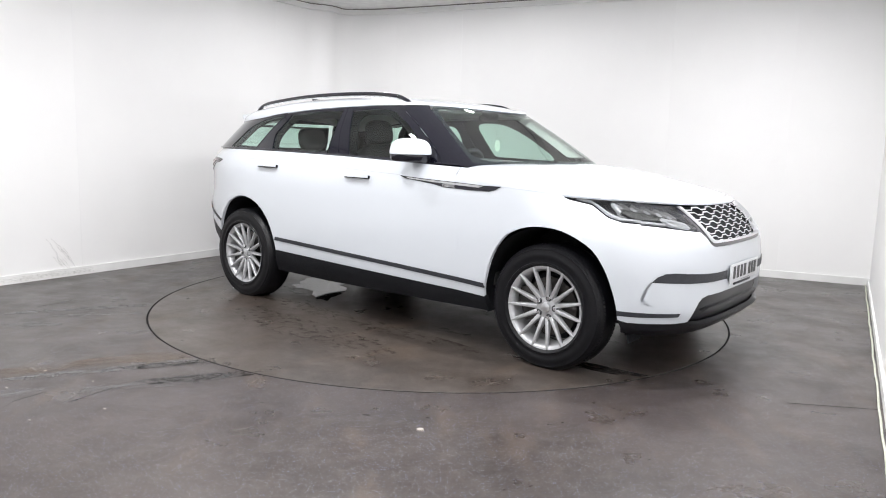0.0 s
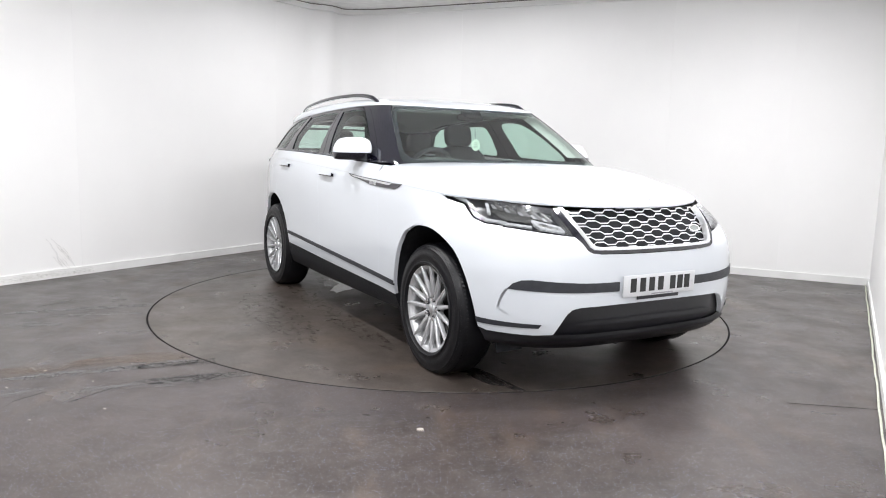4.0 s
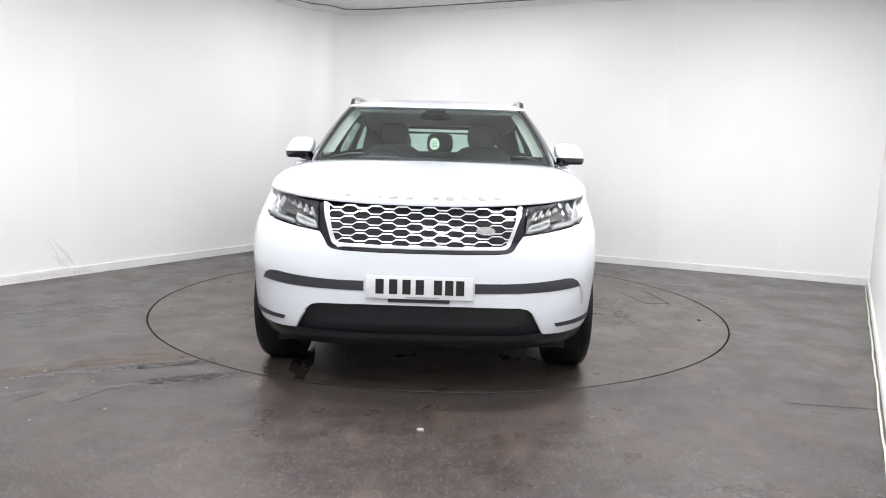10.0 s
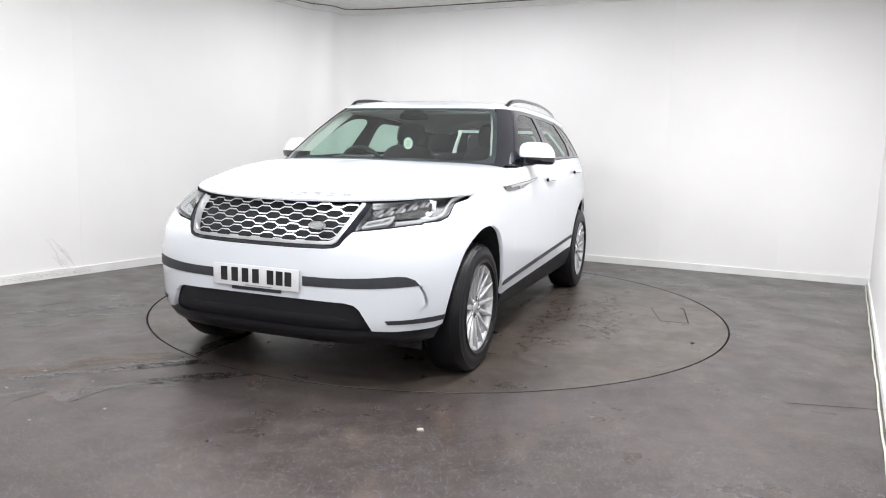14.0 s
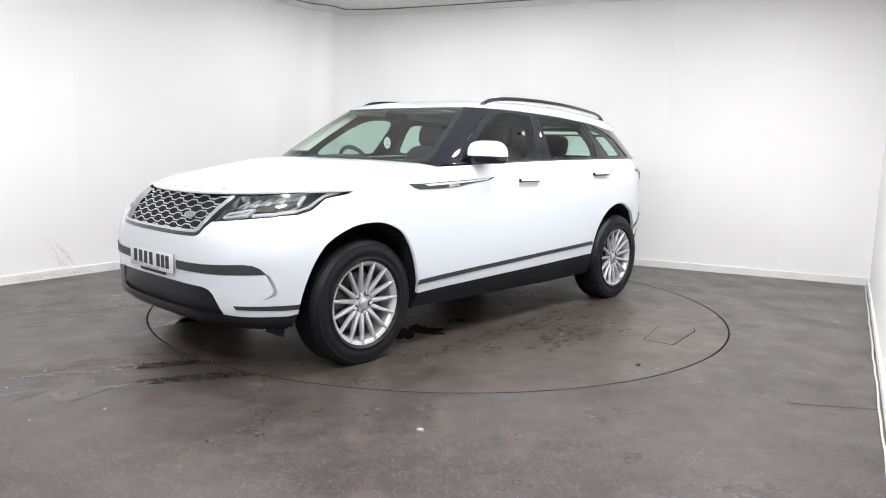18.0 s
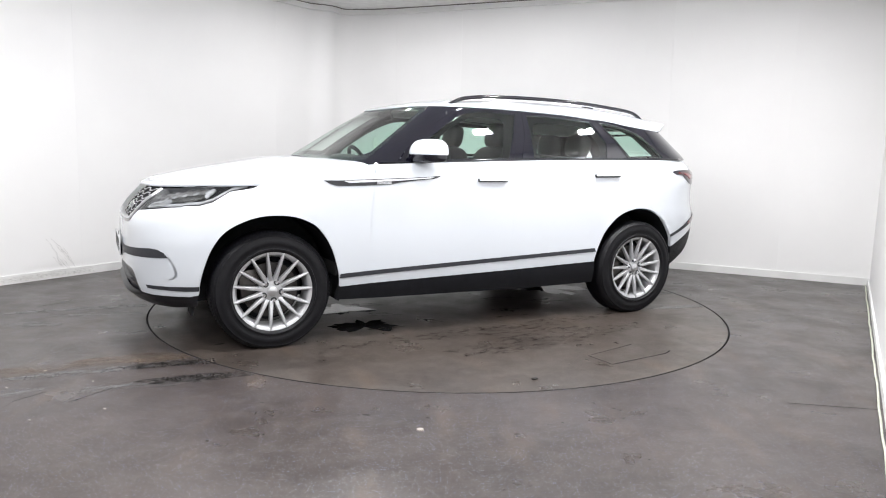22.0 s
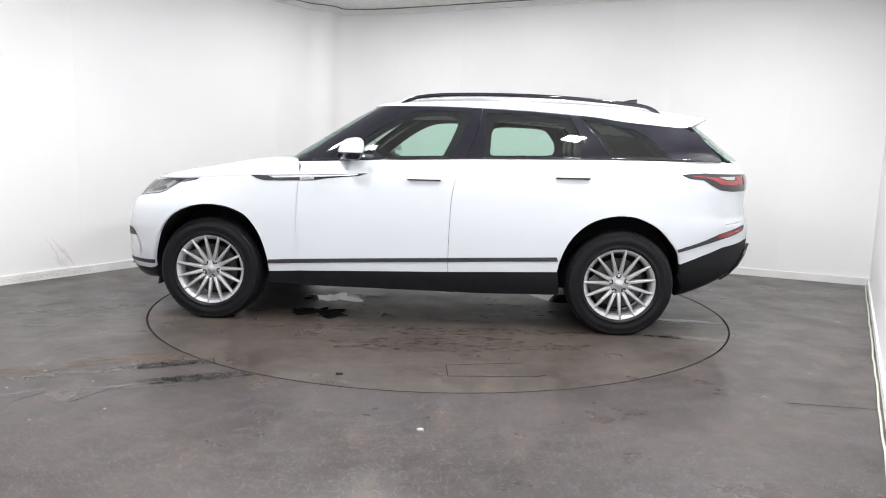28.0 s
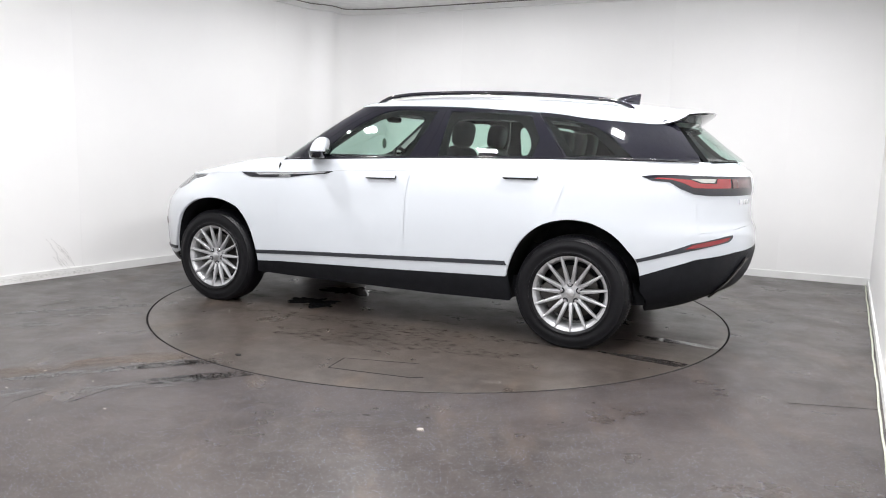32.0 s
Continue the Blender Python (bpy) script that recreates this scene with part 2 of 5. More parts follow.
RIM = 2.236
A = (-5.94, -3.25)      # the left wall, out of view towards the camera
B = (-2.02, 2.90)       # where the left wall begins to bend
C = (-0.62, 3.52)       # where the back wall begins
D = (4.34, 1.285)       # the corner of back and right wall
E_ = (0.02, -6.30)      # the right wall runs past the camera
F_ = (-2.6, -8.3)
BEND = smooth_line([(-3.74, 0.2), B, (-1.52, 3.42), C, (4.28, 1.31)], 10)[10:31]
CIRCLE = [(RIM * math.cos(2 * math.pi * i / 128), RIM * math.sin(2 * math.pi * i / 128)) for i in range(128)]
outer = [(-7.5, -4), (-4.0, 4.5), (0, 5), (6, 2.5), (5, -1), (1.5, -9.5), (-4, -10)]
v, f = ring_sheet(outer, CIRCLE, 0.0)
floor_ob = tagged(new("floor", mesh_of("floor", v, f, FLOOR, smooth=False)), "dark grey worn vinyl floor with pale flecks", "floor", kind="structure")
bm = lathe([(RIM, -0.002), (RIM + 0.004, -0.002), (RIM + 0.004, -0.12), (RIM - 0.25, -0.12), (RIM - 0.25, -0.1), (RIM, -0.1)], 128)
for q in bm.verts:
    q.co = Vector((q.co.x, q.co.z, q.co.y))
tagged(new("floor_gap", bm_mesh("floor_gap", bm, PIT)), "dark gap round the turntable", "floor", kind="structure")


def wall_run(name, pts, inward, material, z0, z1, thick, label):
    """A wall along pts; inward is the side of its face: 1 if the room lies to the right of the way."""
    v, f = [], []
    for i, p in enumerate(pts):
        a, b = Vector(pts[max(i - 1, 0)]), Vector(pts[min(i + 1, len(pts) - 1)])
        d = (b - a).normalized()
        n = Vector((-d.y, d.x)) * inward
        o = Vector(p) + n * thick
        v += [(p[0], p[1], z0), (p[0], p[1], z1), (o.x, o.y, z1), (o.x, o.y, z0)]
    k = len(pts)
    for i in range(k - 1):
        for j in range(4):
            f.append((4 * i + j, 4 * i + (j + 1) % 4, 4 * i + 4 + (j + 1) % 4, 4 * i + 4 + j))
    f += [(0, 3, 2, 1), (4 * k - 4, 4 * k - 3, 4 * k - 2, 4 * k - 1)]
    me = mesh_of(name, v, f, material)
    me.set_sharp_from_angle(angle=radians(40))
    return new(name, me)


def between(a, b, k):
    return (a[0] + (b[0] - a[0]) * k, a[1] + (b[1] - a[1]) * k)


def panelled(name, a, b, cuts, label):
    """A straight wall with a hairline joint at each cut (fractions of its length)."""
    w = tagged(wall_run(name, [a, b], 1, WALL_PAINT, 0, CEIL + 0.1, 0.12, label), label, "wall", kind="structure")
    L, ang = wall_dir(a, b)
    ks = [0.0, *cuts, 1.0]
    for k0, k1 in zip(ks, ks[1:]):
        p, q = between(a, b, k0), between(a, b, k1)
        ln, _ = wall_dir(p, q)
        bm = one_box(ln - 0.0006, 0.012, CEIL - 0.002, pose(0, 0, 0))
        child("panel", bm_mesh("panel", bm, WALL_PAINT, smooth=False), w,
              at=pose((p[0] + q[0]) / 2 + 0.006 * math.sin(radians(ang)), (p[1] + q[1]) / 2 - 0.006 * math.cos(radians(ang)), CEIL / 2, 0, 0, ang))
    return w


panelled("wall_left", A, tuple(BEND[0]), [0.28, 0.66], "white painted wall with faint panel joints")
tagged(wall_run("wall_corner", [(p[0], p[1]) for p in BEND], 1, WALL_PAINT, 0, CEIL + 0.1, 0.12, ""), "white painted rounded corner of the wall", "wall", kind="structure")
panelled("wall_back", tuple(BEND[-1]), D, [0.165, 0.62, 0.84], "white painted wall with faint panel joints")
panelled("wall_right", D, E_, [0.3, 0.6], "white painted wall with faint panel joints")
tagged(wall_run("wall_front", [E_, F_], 1, WALL_PAINT, 0, CEIL + 0.1, 0.12, ""), "plain white wall behind the camera", "wall", kind="structure")
tagged(wall_run("wall_far_left", [F_, A], 1, WALL_PAINT, 0, CEIL + 0.1, 0.12, ""), "plain white wall beside the camera", "wall", kind="structure")


def inset(pts, d):
    out = []
    for i, p in enumerate(pts):
        a, b = Vector(pts[max(i - 1, 0)]), Vector(pts[min(i + 1, len(pts) - 1)])
        t = (b - a).normalized()
        out.append((p[0] + t.y * d, p[1] - t.x * d))
    return out


def skirting(name, pts, h, label):
    s = tagged(wall_run(name, inset(pts, 0.028), 1, SKIRT_PAINT, 0.0, h, 0.016, ""), label, "skirting board", kind="structure")
    return s


skirting("baseboard_left", [A, between(A, BEND[0], 0.5), *[(p[0], p[1]) for p in BEND], D], 0.075, "white painted skirting board, scuffed")
skirting("baseboard_right", [(D[0] - 0.02, D[1] - 0.03), E_], 0.06, "white skirting board along the wall foot")
pts = inset([D, between(D, E_, 0.25), between(D, E_, 0.5), between(D, E_, 0.75), E_], 0.046)
wig = []
for i in range(41):
    k = i / 40 * (len(pts) - 1)
    j = min(int(k), len(pts) - 2)
    p = between(pts[j], pts[j + 1], k - j)
    wig.append((p[0] + 0.005 * math.sin(i * 1.9) * math.cos(i * 0.7), p[1], 0.006 + 0.004 * math.sin(i * 2.7)))
tube(wig, 0.006, None, "trim_sealant", SEALANT, "pale sealant bead along the floor edge", n=6)
tagged(bpy.data.objects["trim_sealant"], category="sealant", kind="structure")
tagged(wall_run("trim_cornice", inset([A, between(A, BEND[0], 0.5), *[(p[0], p[1]) for p in BEND], D], 0.055), 1, SKIRT_PAINT, CEIL - 0.07, CEIL, 0.042, ""),
       "white cove strip under the ceiling", "trim", kind="structure")
# A grey strip gives the shadow line at the ceiling joint by its colour.
tagged(wall_run("trim_shadow_gap", inset([A, between(A, BEND[0], 0.5), *[(p[0], p[1]) for p in BEND], D], 0.059), 1, SHADOW_GAP, CEIL - 0.012, CEIL - 0.001, 0.005, ""),
       "thin dark strip painted as the shadow line under the ceiling", "trim", kind="structure")
tagged(new("ceiling", mesh_of("ceiling", [(-7.5, -4, CEIL), (-4.0, 4.5, CEIL), (0, 5, CEIL), (6, 2.5, CEIL), (5, -1, CEIL), (1.5, -9.5, CEIL), (-4, -10, CEIL)] +
                              [(-7.5, -4, CEIL + .1), (-4.0, 4.5, CEIL + .1), (0, 5, CEIL + .1), (6, 2.5, CEIL + .1), (5, -1, CEIL + .1), (1.5, -9.5, CEIL + .1), (-4, -10, CEIL + .1)],
                              [tuple(range(7)), tuple(range(13, 6, -1))] + [(i, 7 + i, 7 + (i + 1) % 7, (i + 1) % 7) for i in range(7)], CEIL_PAINT, smooth=False)),
       "pale grey textured ceiling", "ceiling", kind="structure")


def ceiling_and_fill_lamp(x, y, share):
    lamp = new("ceiling_and_fill_light")
    lamp.matrix_basis = pose(x, y, CEIL, 0, 0, ROOM_TURN)
    bm = bmesh.new()
    for sx, sy, px, py in ((0.24, 0.02, 0, 0.11), (0.24, 0.02, 0, -0.11), (0.02, 0.20, 0.11, 0), (0.02, 0.20, -0.11, 0)):
        box(bm, sx, sy, 0.05, pose(px, py, -0.025))
    child("frame", bm_mesh("frame", bm, SKIRT_PAINT), lamp, "white lamp frame")
    child("diffuser", bm_mesh("diffuser", one_box(0.20, 0.20, 0.008, pose(0, 0, -0.040)), LAMP_GLOW), lamp, "glowing white diffuser")
    tagged(lamp, "small square white ceiling light, lit, out of view; some added as fill", "ceiling light", "ceiling lights")
    d = bpy.data.lights.new("panel_light", "AREA")
    d.shape, d.size, d.size_y, d.energy = "RECTANGLE", 0.19, 0.19, LAMP_POWER * share
    d.color = (0.985, 0.985, 1.0)
    o = new("panel_light", d)
    o.matrix_basis = pose(x, y, CEIL - 0.055, 0, 0, ROOM_TURN)


for x, y, share in LAMP_SPOTS:
    ceiling_and_fill_lamp(x, y, share)

# ---- the turntable ----
bm = lathe([(0.0, 0.0), (RIM - 0.015, 0.0), (RIM - 0.011, -0.004), (RIM - 0.011, -0.06), (0.0, -0.06)], 128)
for q in bm.verts:
    q.co = Vector((q.co.x, q.co.z, q.co.y))
bmesh.ops.remove_doubles(bm, verts=bm.verts[:], dist=1e-4)
turntable = tagged(new("turntable"), "round floor turntable with worn dark brown vinyl top", "turntable")
part("disc", bm, DISC_TOP, turntable)
bm = lathe([(RIM - 0.0135, -0.0005), (RIM - 0.012, 0.0), (RIM - 0.009, -0.002), (RIM - 0.009, -0.06), (RIM - 0.015, -0.06)], 128)
for q in bm.verts:
    q.co = Vector((q.co.x, q.co.z, q.co.y))
part("edge_band", bm, PIT, turntable, "black edge band of the disc")


# ---- the car: its outer skin is two smooth shells, the body below the windows and the cabin above ----
def spline(xs, vs):
    """A smooth curve through the knots."""
    xs, vs = np.array(xs, float), np.array(vs, float)
    d = np.diff(vs) / np.diff(xs)
    m = np.concatenate([[d[0]], np.where(d[1:] * d[:-1] > 0, 2 * d[1:] * d[:-1] / (d[1:] + d[:-1] + 1e-12), 0), [d[-1]]])

    def at(x):
        x = np.clip(np.asarray(x, float), xs[0], xs[-1])
        i = np.clip(np.searchsorted(xs, x) - 1, 0, len(xs) - 2)
        h = xs[i + 1] - xs[i]
        t = (x - xs[i]) / h
        return vs[i] * (1 + 2 * t) * (1 - t) ** 2 + vs[i + 1] * t * t * (3 - 2 * t) + h * m[i] * t * (1 - t) ** 2 - h * m[i + 1] * t * t * (1 - t)
    return at


class Shell:
    """Level plan curves over the height z. s runs from 0 (front, middle) over 1 and 2 (side) to 3 (back, middle); the other side has s < 0."""

    def __init__(self, front, back, p_front, p_back, width, x_front, x_back, swell=0.0):
        self.swell = swell
        self.cf, self.cb, self.p_front, self.pb, self.w, self.xf, self.xb = front, back, p_front, p_back, width, x_front, x_back

    def at(self, s, z):
        s, z = np.broadcast_arrays(np.asarray(s, float), np.asarray(z, float))
        sg = np.where(s < 0, -1.0, 1.0)
        s = np.abs(s)
        sg = np.where(s > 3, -sg, sg)
        s = np.where(s > 3, 6 - s, s)
        w, af, ab = self.w(z), self.xf(z) - self.cf, self.cb - self.xb(z)
        ph = np.clip(s, 0, 1) * math.pi / 2
        c, q, pf = np.cos(ph), np.sin(ph), self.p_front(z)
        r = (np.abs(c) ** pf + np.abs(q) ** pf) ** (-1 / pf)
        xf, yf = self.cf + af * r * c, w * r * q
        ph = np.clip(3 - s, 0, 1) * math.pi / 2
        c, q = np.cos(ph), np.sin(ph)
        r = (np.abs(c) ** self.pb + np.abs(q) ** self.pb) ** (-1 / self.pb)
        xb, yb = self.cb - ab * r * c, w * r * q
        xm = self.cf + (self.cb - self.cf) * np.clip(s - 1, 0, 1)
        x = np.where(s < 1, xf, np.where(s > 2, xb, xm))
        y = np.where(s < 1, yf, np.where(s > 2, yb, w))
        if self.swell:   # fuller flanks over the wheels
            low = np.clip((1.0 - z) / 0.22, 0, 1)
            low = low * low * (3 - 2 * low)
            y = y * (1 + self.swell * low * (np.exp(-((x - 1.62) / 0.34) ** 2) + 0.35 * np.exp(-((x + 1.45) / 0.40) ** 2)))
        return np.stack([x, y * sg, z], -1)

    def normal(self, s, z):
        a = self.at(s + 1e-3, z) - self.at(s - 1e-3, z)
        b = self.at(s, z + 1e-3) - self.at(s, z - 1e-3)
        n = np.cross(a, b)
        return n / (np.linalg.norm(n, axis=-1, keepdims=True) + 1e-12)

    def solve(self, lo, hi, axis, value, z):
        for _ in range(40):
            m = (lo + hi) / 2
            v = self.at(m, z)[axis]
            up = (v < value) if axis == 1 and hi <= 1 else (v > value)
            lo, hi = (m, hi) if up else (lo, m)
        return (lo + hi) / 2

    def side(self, x, z):
        """A point of the side, named by its x."""
        return (self.solve(0.0, 3.0, 0, x, z), z)

    def fore(self, y, z):
        """A point of the front, named by its y."""
        s = self.solve(0.0, 1.0, 1, abs(y), z)
        return (s if y >= 0 else -s, z)

    def aft(self, y, z):
        s = self.solve(2.0, 3.0, 1, abs(y), z)
        return (s if y >= 0 else 6 - s, z)


# half width, front end and back end over the height
BODY = Shell(1.15, -0.95, spline([0.18, 0.45, 0.62, 0.78, 0.90, 1.0, 1.1], [3.5, 3.65, 3.65, 3.35, 2.8, 2.25, 2.2]), 2.9,
             spline([0.18, 0.26, 0.36, 0.45, 0.56, 0.75, 0.95, 1.04, 1.10, 1.16, 1.22], [0.84, 0.890, 0.926, 0.941, 0.948, 0.955, 0.957, 0.951, 0.938, 0.912, 0.886]),
             spline([0.18, 0.24, 0.30, 0.40, 0.58, 0.75, 0.85, 0.95, 1.02, 1.1], [2.038, 2.138, 2.218, 2.238, 2.239, 2.228, 2.184, 2.116, 2.056, 1.95]),
             spline([0.18, 0.26, 0.34, 0.446, 0.55, 0.66, 0.76, 0.83, 0.97, 1.03, 1.14, 1.20, 1.22], [-1.97, -2.14, -2.30, -2.43, -2.475, -2.492, -2.488, -2.458, -2.448, -2.455, -2.435, -2.36, -2.31]), 0.024)
CABIN = Shell(-0.2, -1.0, spline([1.0, 2.0], [5.0, 5.0]), 3.0,
              spline([1.10, 1.15, 1.21, 1.30, 1.40, 1.50, 1.55, 1.62], [0.905, 0.893, 0.872, 0.832, 0.778, 0.713, 0.675, 0.60]),
              spline([1.10, 1.15, 1.30, 1.44, 1.55, 1.62], [1.06, 0.99, 0.755, 0.53, 0.335, 0.18]),
              spline([1.10, 1.21, 1.31, 1.44, 1.52, 1.62], [-2.44, -2.385, -2.26, -2.10, -1.99, -1.85]))
UNIT = 1.7  # metres per step of s, for even meshing


def inside(poly, p):
    x, y = p[:, 0], p[:, 1]
    res = np.zeros(len(p), bool)
    a = np.array(poly)
    b = np.roll(a, -1, 0)
    for (x0, y0), (x1, y1) in zip(a, b):
        if y0 != y1:
            res ^= ((y0 > y) != (y1 > y)) & (x < (x1 - x0) * (y - y0) / (y1 - y0) + x0)
    return res


def patch(shell, outline, out=0.0, depth=0.02, step=0.045, holes=()):
    """Vertices and faces of a piece of the shell inside the outline of (s, z), raised by out, with its rim turned in by depth."""
    rings = []
    for line in (outline, *holes):
        ol = []
        n = len(line)
        for i in range(n):
            a, b = np.array(line[i]) * (UNIT, 1), np.array(line[(i + 1) % n]) * (UNIT, 1)
            k = max(1, int(math.ceil(np.linalg.norm(b - a) / step)))
            ol += [a + (b - a) * j / k for j in range(k)]
        rings.append(np.array(ol))

    def within(p):
        res = inside(rings[0], p)
        for h in rings[1:]:
            res &= ~inside(h, p)
        return res

    lo, hi = rings[0].min(0), rings[0].max(0)
    edge_pts = np.concatenate(rings)
    g = np.stack(np.meshgrid(np.arange(lo[0] + step / 2, hi[0], step), np.arange(lo[1] + step / 2, hi[1], step)), -1).reshape(-1, 2)
    if len(g):
        g = g[within(g)]
    if len(g):
        g = g[np.linalg.norm(g[:, None] - edge_pts[None], axis=2).min(1) > step * 0.45]
    pts = np.concatenate([edge_pts, g]) if len(g) else edge_pts
    es, m0 = [], 0
    for r in rings:
        m = len(r)
        es += [(m0 + i, m0 + (i + 1) % m) for i in range(m)]
        m0 += m
    v, _, f, ov, *_ = delaunay_2d_cdt([Vector(p) for p in pts], es, [], 0, 1e-7)
    v = np.array([tuple(p) for p in v])
    f = np.array([q for q in f if len(q) == 3])
    f = f[within(v[f].mean(1))]
    u1, u2 = v[f[:, 1]] - v[f[:, 0]], v[f[:, 2]] - v[f[:, 0]]
    f = f[np.abs(u1[:, 0] * u2[:, 1] - u1[:, 1] * u2[:, 0]) > 2e-6]
    s, z = v[:, 0] / UNIT, v[:, 1]
    P, N = shell.at(s, z), shell.normal(s, z)
    # N points outwards on both sides
    N = np.where(((P[:, :2] - (-0.1, 0)) * N[:, :2]).sum(1, keepdims=True) < 0, -N, N)
    P = P + N * out
    e1, e2 = P[f[:, 1]] - P[f[:, 0]], P[f[:, 2]] - P[f[:, 0]]
    flip = (np.cross(e1, e2) * N[f[:, 0]]).sum(1) < 0
    f[flip] = f[flip][:, ::-1]
    verts, faces, norms = P.tolist(), f.tolist(), N.tolist()
    if depth:
        cnt = {}
        for q in faces:
            for a, b in ((q[0], q[1]), (q[1], q[2]), (q[2], q[0])):
                cnt[(a, b)] = 1
        edge = [k for k in cnt if (k[1], k[0]) not in cnt]
        idx = {}
        for a, b in edge:
            for i in (a, b):
                if i not in idx:
                    idx[i] = len(verts)
                    verts.append(P[i].tolist())
                    verts.append((P[i] - N[i] * depth).tolist())
                    norms += [N[i].tolist()] * 2
        for a, b in edge:
            faces.append([idx[b], idx[a], idx[a] + 1, idx[b] + 1])
    return verts, faces, norms


def mirrored(verts, faces, norms):
    return [(x, -y, z) for x, y, z in verts], [tuple(q)[::-1] for q in faces], [(x, -y, z) for x, y, z in norms]


def skin(name, shell, outline, material, parent, label="", out=0.0, depth=0.02, step=0.045, both=True, shadow=True, holes=()):
    """A panel on the shell, and its twin on the other side."""
    v, f, nn = patch(shell, outline, out, depth, step, holes)
    own = parent if isinstance(parent, (list, tuple)) else (parent, parent)
    made = [child(name, mesh_of(name, v, f, material, normals=nn), own[0], label)]
    if both:
        mv, mf, mn = mirrored(v, f, nn)
        made.append(child(name, mesh_of(name, mv, mf, material, normals=mn), own[1], label))
    for ob in made:
        ob.visible_shadow = shadow
    return made if both else made[0]


def sides(shell, pts):
    return [shell.side(x, z) for x, z in pts]


def fronts(shell, pts):
    return [shell.fore(y, z) for y, z in pts]


def backs(shell, pts):
    return [shell.aft(y, z) for y, z in pts]


def whole_front(half):
    """A front outline from its half with s >= 0, listed from the middle round to the middle."""
    return half + [(-s, z) for s, z in half[::-1] if s > 1e-6]


belt = spline([-2.6, -2.12, -1.369, -0.455, 0.442, 0.778, 1.2], [1.213, 1.212, 1.207, 1.189, 1.157, 1.144, 1.13])
roof_rim = spline([-2.3, -1.87, -1.53, -1.42, -1.266, -1.03, -0.835, -0.44, -0.083, 0.154, 0.4], [1.43, 1.437, 1.459, 1.470, 1.492, 1.512, 1.526, 1.542, 1.548, 1.545, 1.54])
crease = spline([-2.0, -1.405, -0.65, 0.317, 0.81, 1.31, 1.49, 1.75, 1.95, 2.3], [1.14, 1.133, 1.111, 1.072, 1.050, 1.026, 1.012, 0.999, 0.986, 0.955])
strip_top = spline([-1.05, -0.284, 0.826, 1.05], [0.535, 0.503, 0.455, 0.442])
sill_top = spline([-1.05, -0.287, 0.826, 1.05], [0.438, 0.404, 0.371, 0.363])

F_ARCH = [(1.010, 0.36), (1.022, 0.461), (1.073, 0.62), (1.153, 0.737), (1.225, 0.785), (1.314, 0.815), (1.40, 0.825), (1.50, 0.822), (1.59, 0.80), (1.681, 0.757), (1.745, 0.705), (1.80, 0.62), (1.838, 0.52), (1.860, 0.431), (1.866, 0.352)]
R_ARCH = [(-1.006, 0.43), (-1.022, 0.504), (-1.056, 0.595), (-1.10, 0.67), (-1.163, 0.737), (-1.225, 0.78), (-1.293, 0.808), (-1.36, 0.824), (-1.424, 0.830), (-1.49, 0.826), (-1.56, 0.811), (-1.654, 0.768), (-1.72, 0.718), (-1.774, 0.659), (-1.815, 0.61), (-1.84, 0.56), (-1.852, 0.51)]

F_ARCH, R_ARCH = smooth_line(F_ARCH, 4), smooth_line(R_ARCH, 4)

car = tagged(new("car"), "white five-door car with black trim and silver alloy wheels", "car")

# panels of the side
G = 0.0019
front_gap = [(0.80, belt(0.80) - 0.006), (0.775, 1.102), (0.79, 1.0), (0.805, 0.887), (0.813, 0.69), (0.806, 0.452), (0.798, sill_top(0.8))]
mid_gap = [(-0.353, belt(-0.353) - 0.006), (-0.325, 1.13), (-0.298, 1.075), (-0.276, 0.97), (-0.265, 0.882), (-0.256, 0.648), (-0.253, 0.49), (-0.255, sill_top(-0.255))]
rear_gap = [(-1.412, belt(-1.41) - 0.006), (-1.389, 1.132), (-1.356, 0.991), (-1.30, 0.812)]


def shift(pts, d):
    return [(x + d, z) for x, z in pts]


def along(fn, x0, x1, n=8, dz=0.0):
    return [(x0 + (x1 - x0) * i / n, float(fn(x0 + (x1 - x0) * i / n)) + dz) for i in range(n + 1)]


front_doors = skin("front_door", BODY, sides(BODY, shift(front_gap, -G) + shift(mid_gap, G)[::-1] + along(belt, -0.35, 0.79, 10, -0.006)[1:-1]), WHITE, car, "white front door", depth=0.03)
r_low = [p for p in R_ARCH if p[0] > -1.296]
rear_doors = skin("rear_door", BODY, sides(BODY, shift(mid_gap, -G) + r_low + shift(rear_gap, G)[::-1] + along(belt, -1.40, -0.36, 9, -0.006)[1:-1]), WHITE, car, "white rear door", depth=0.03)
f_low = F_ARCH[:41]
wing = shift(front_gap, G)[1:] [::-1]
skin("front_wing", BODY, sides(BODY, wing[::-1] + f_low + [(1.79, 0.80), (1.80, 0.892), (1.775, 0.899), (1.72, 0.932), (1.67, 0.962), (1.60, 0.975), (1.546, 0.985), (1.49, 1.011)] + along(crease, 1.45, 0.80, 8, -0.004)), WHITE, car, "white front wing", depth=0.025)
r_up = [p for p in R_ARCH[:57] if p[0] < -1.304]
skin("rear_wing", BODY, sides(BODY, shift(rear_gap, -G) + r_up + [(-1.90, 0.645)]) + backs(BODY, [(0.83, 0.70), (0.74, 0.775), (0.745, 0.95), (0.745, 1.10), (0.735, 1.15), (0.70, 1.195)]) + sides(BODY, along(belt, -2.2, -1.43, 6, -0.006)), WHITE, car, "white rear wing", depth=0.025)
white_low = sides(BODY, [(-1.852, 0.503), (-2.0, 0.557)]) + backs(BODY, [(0.747, 0.615), (0.55, 0.655), (0.24, 0.676), (0.0, 0.680)])
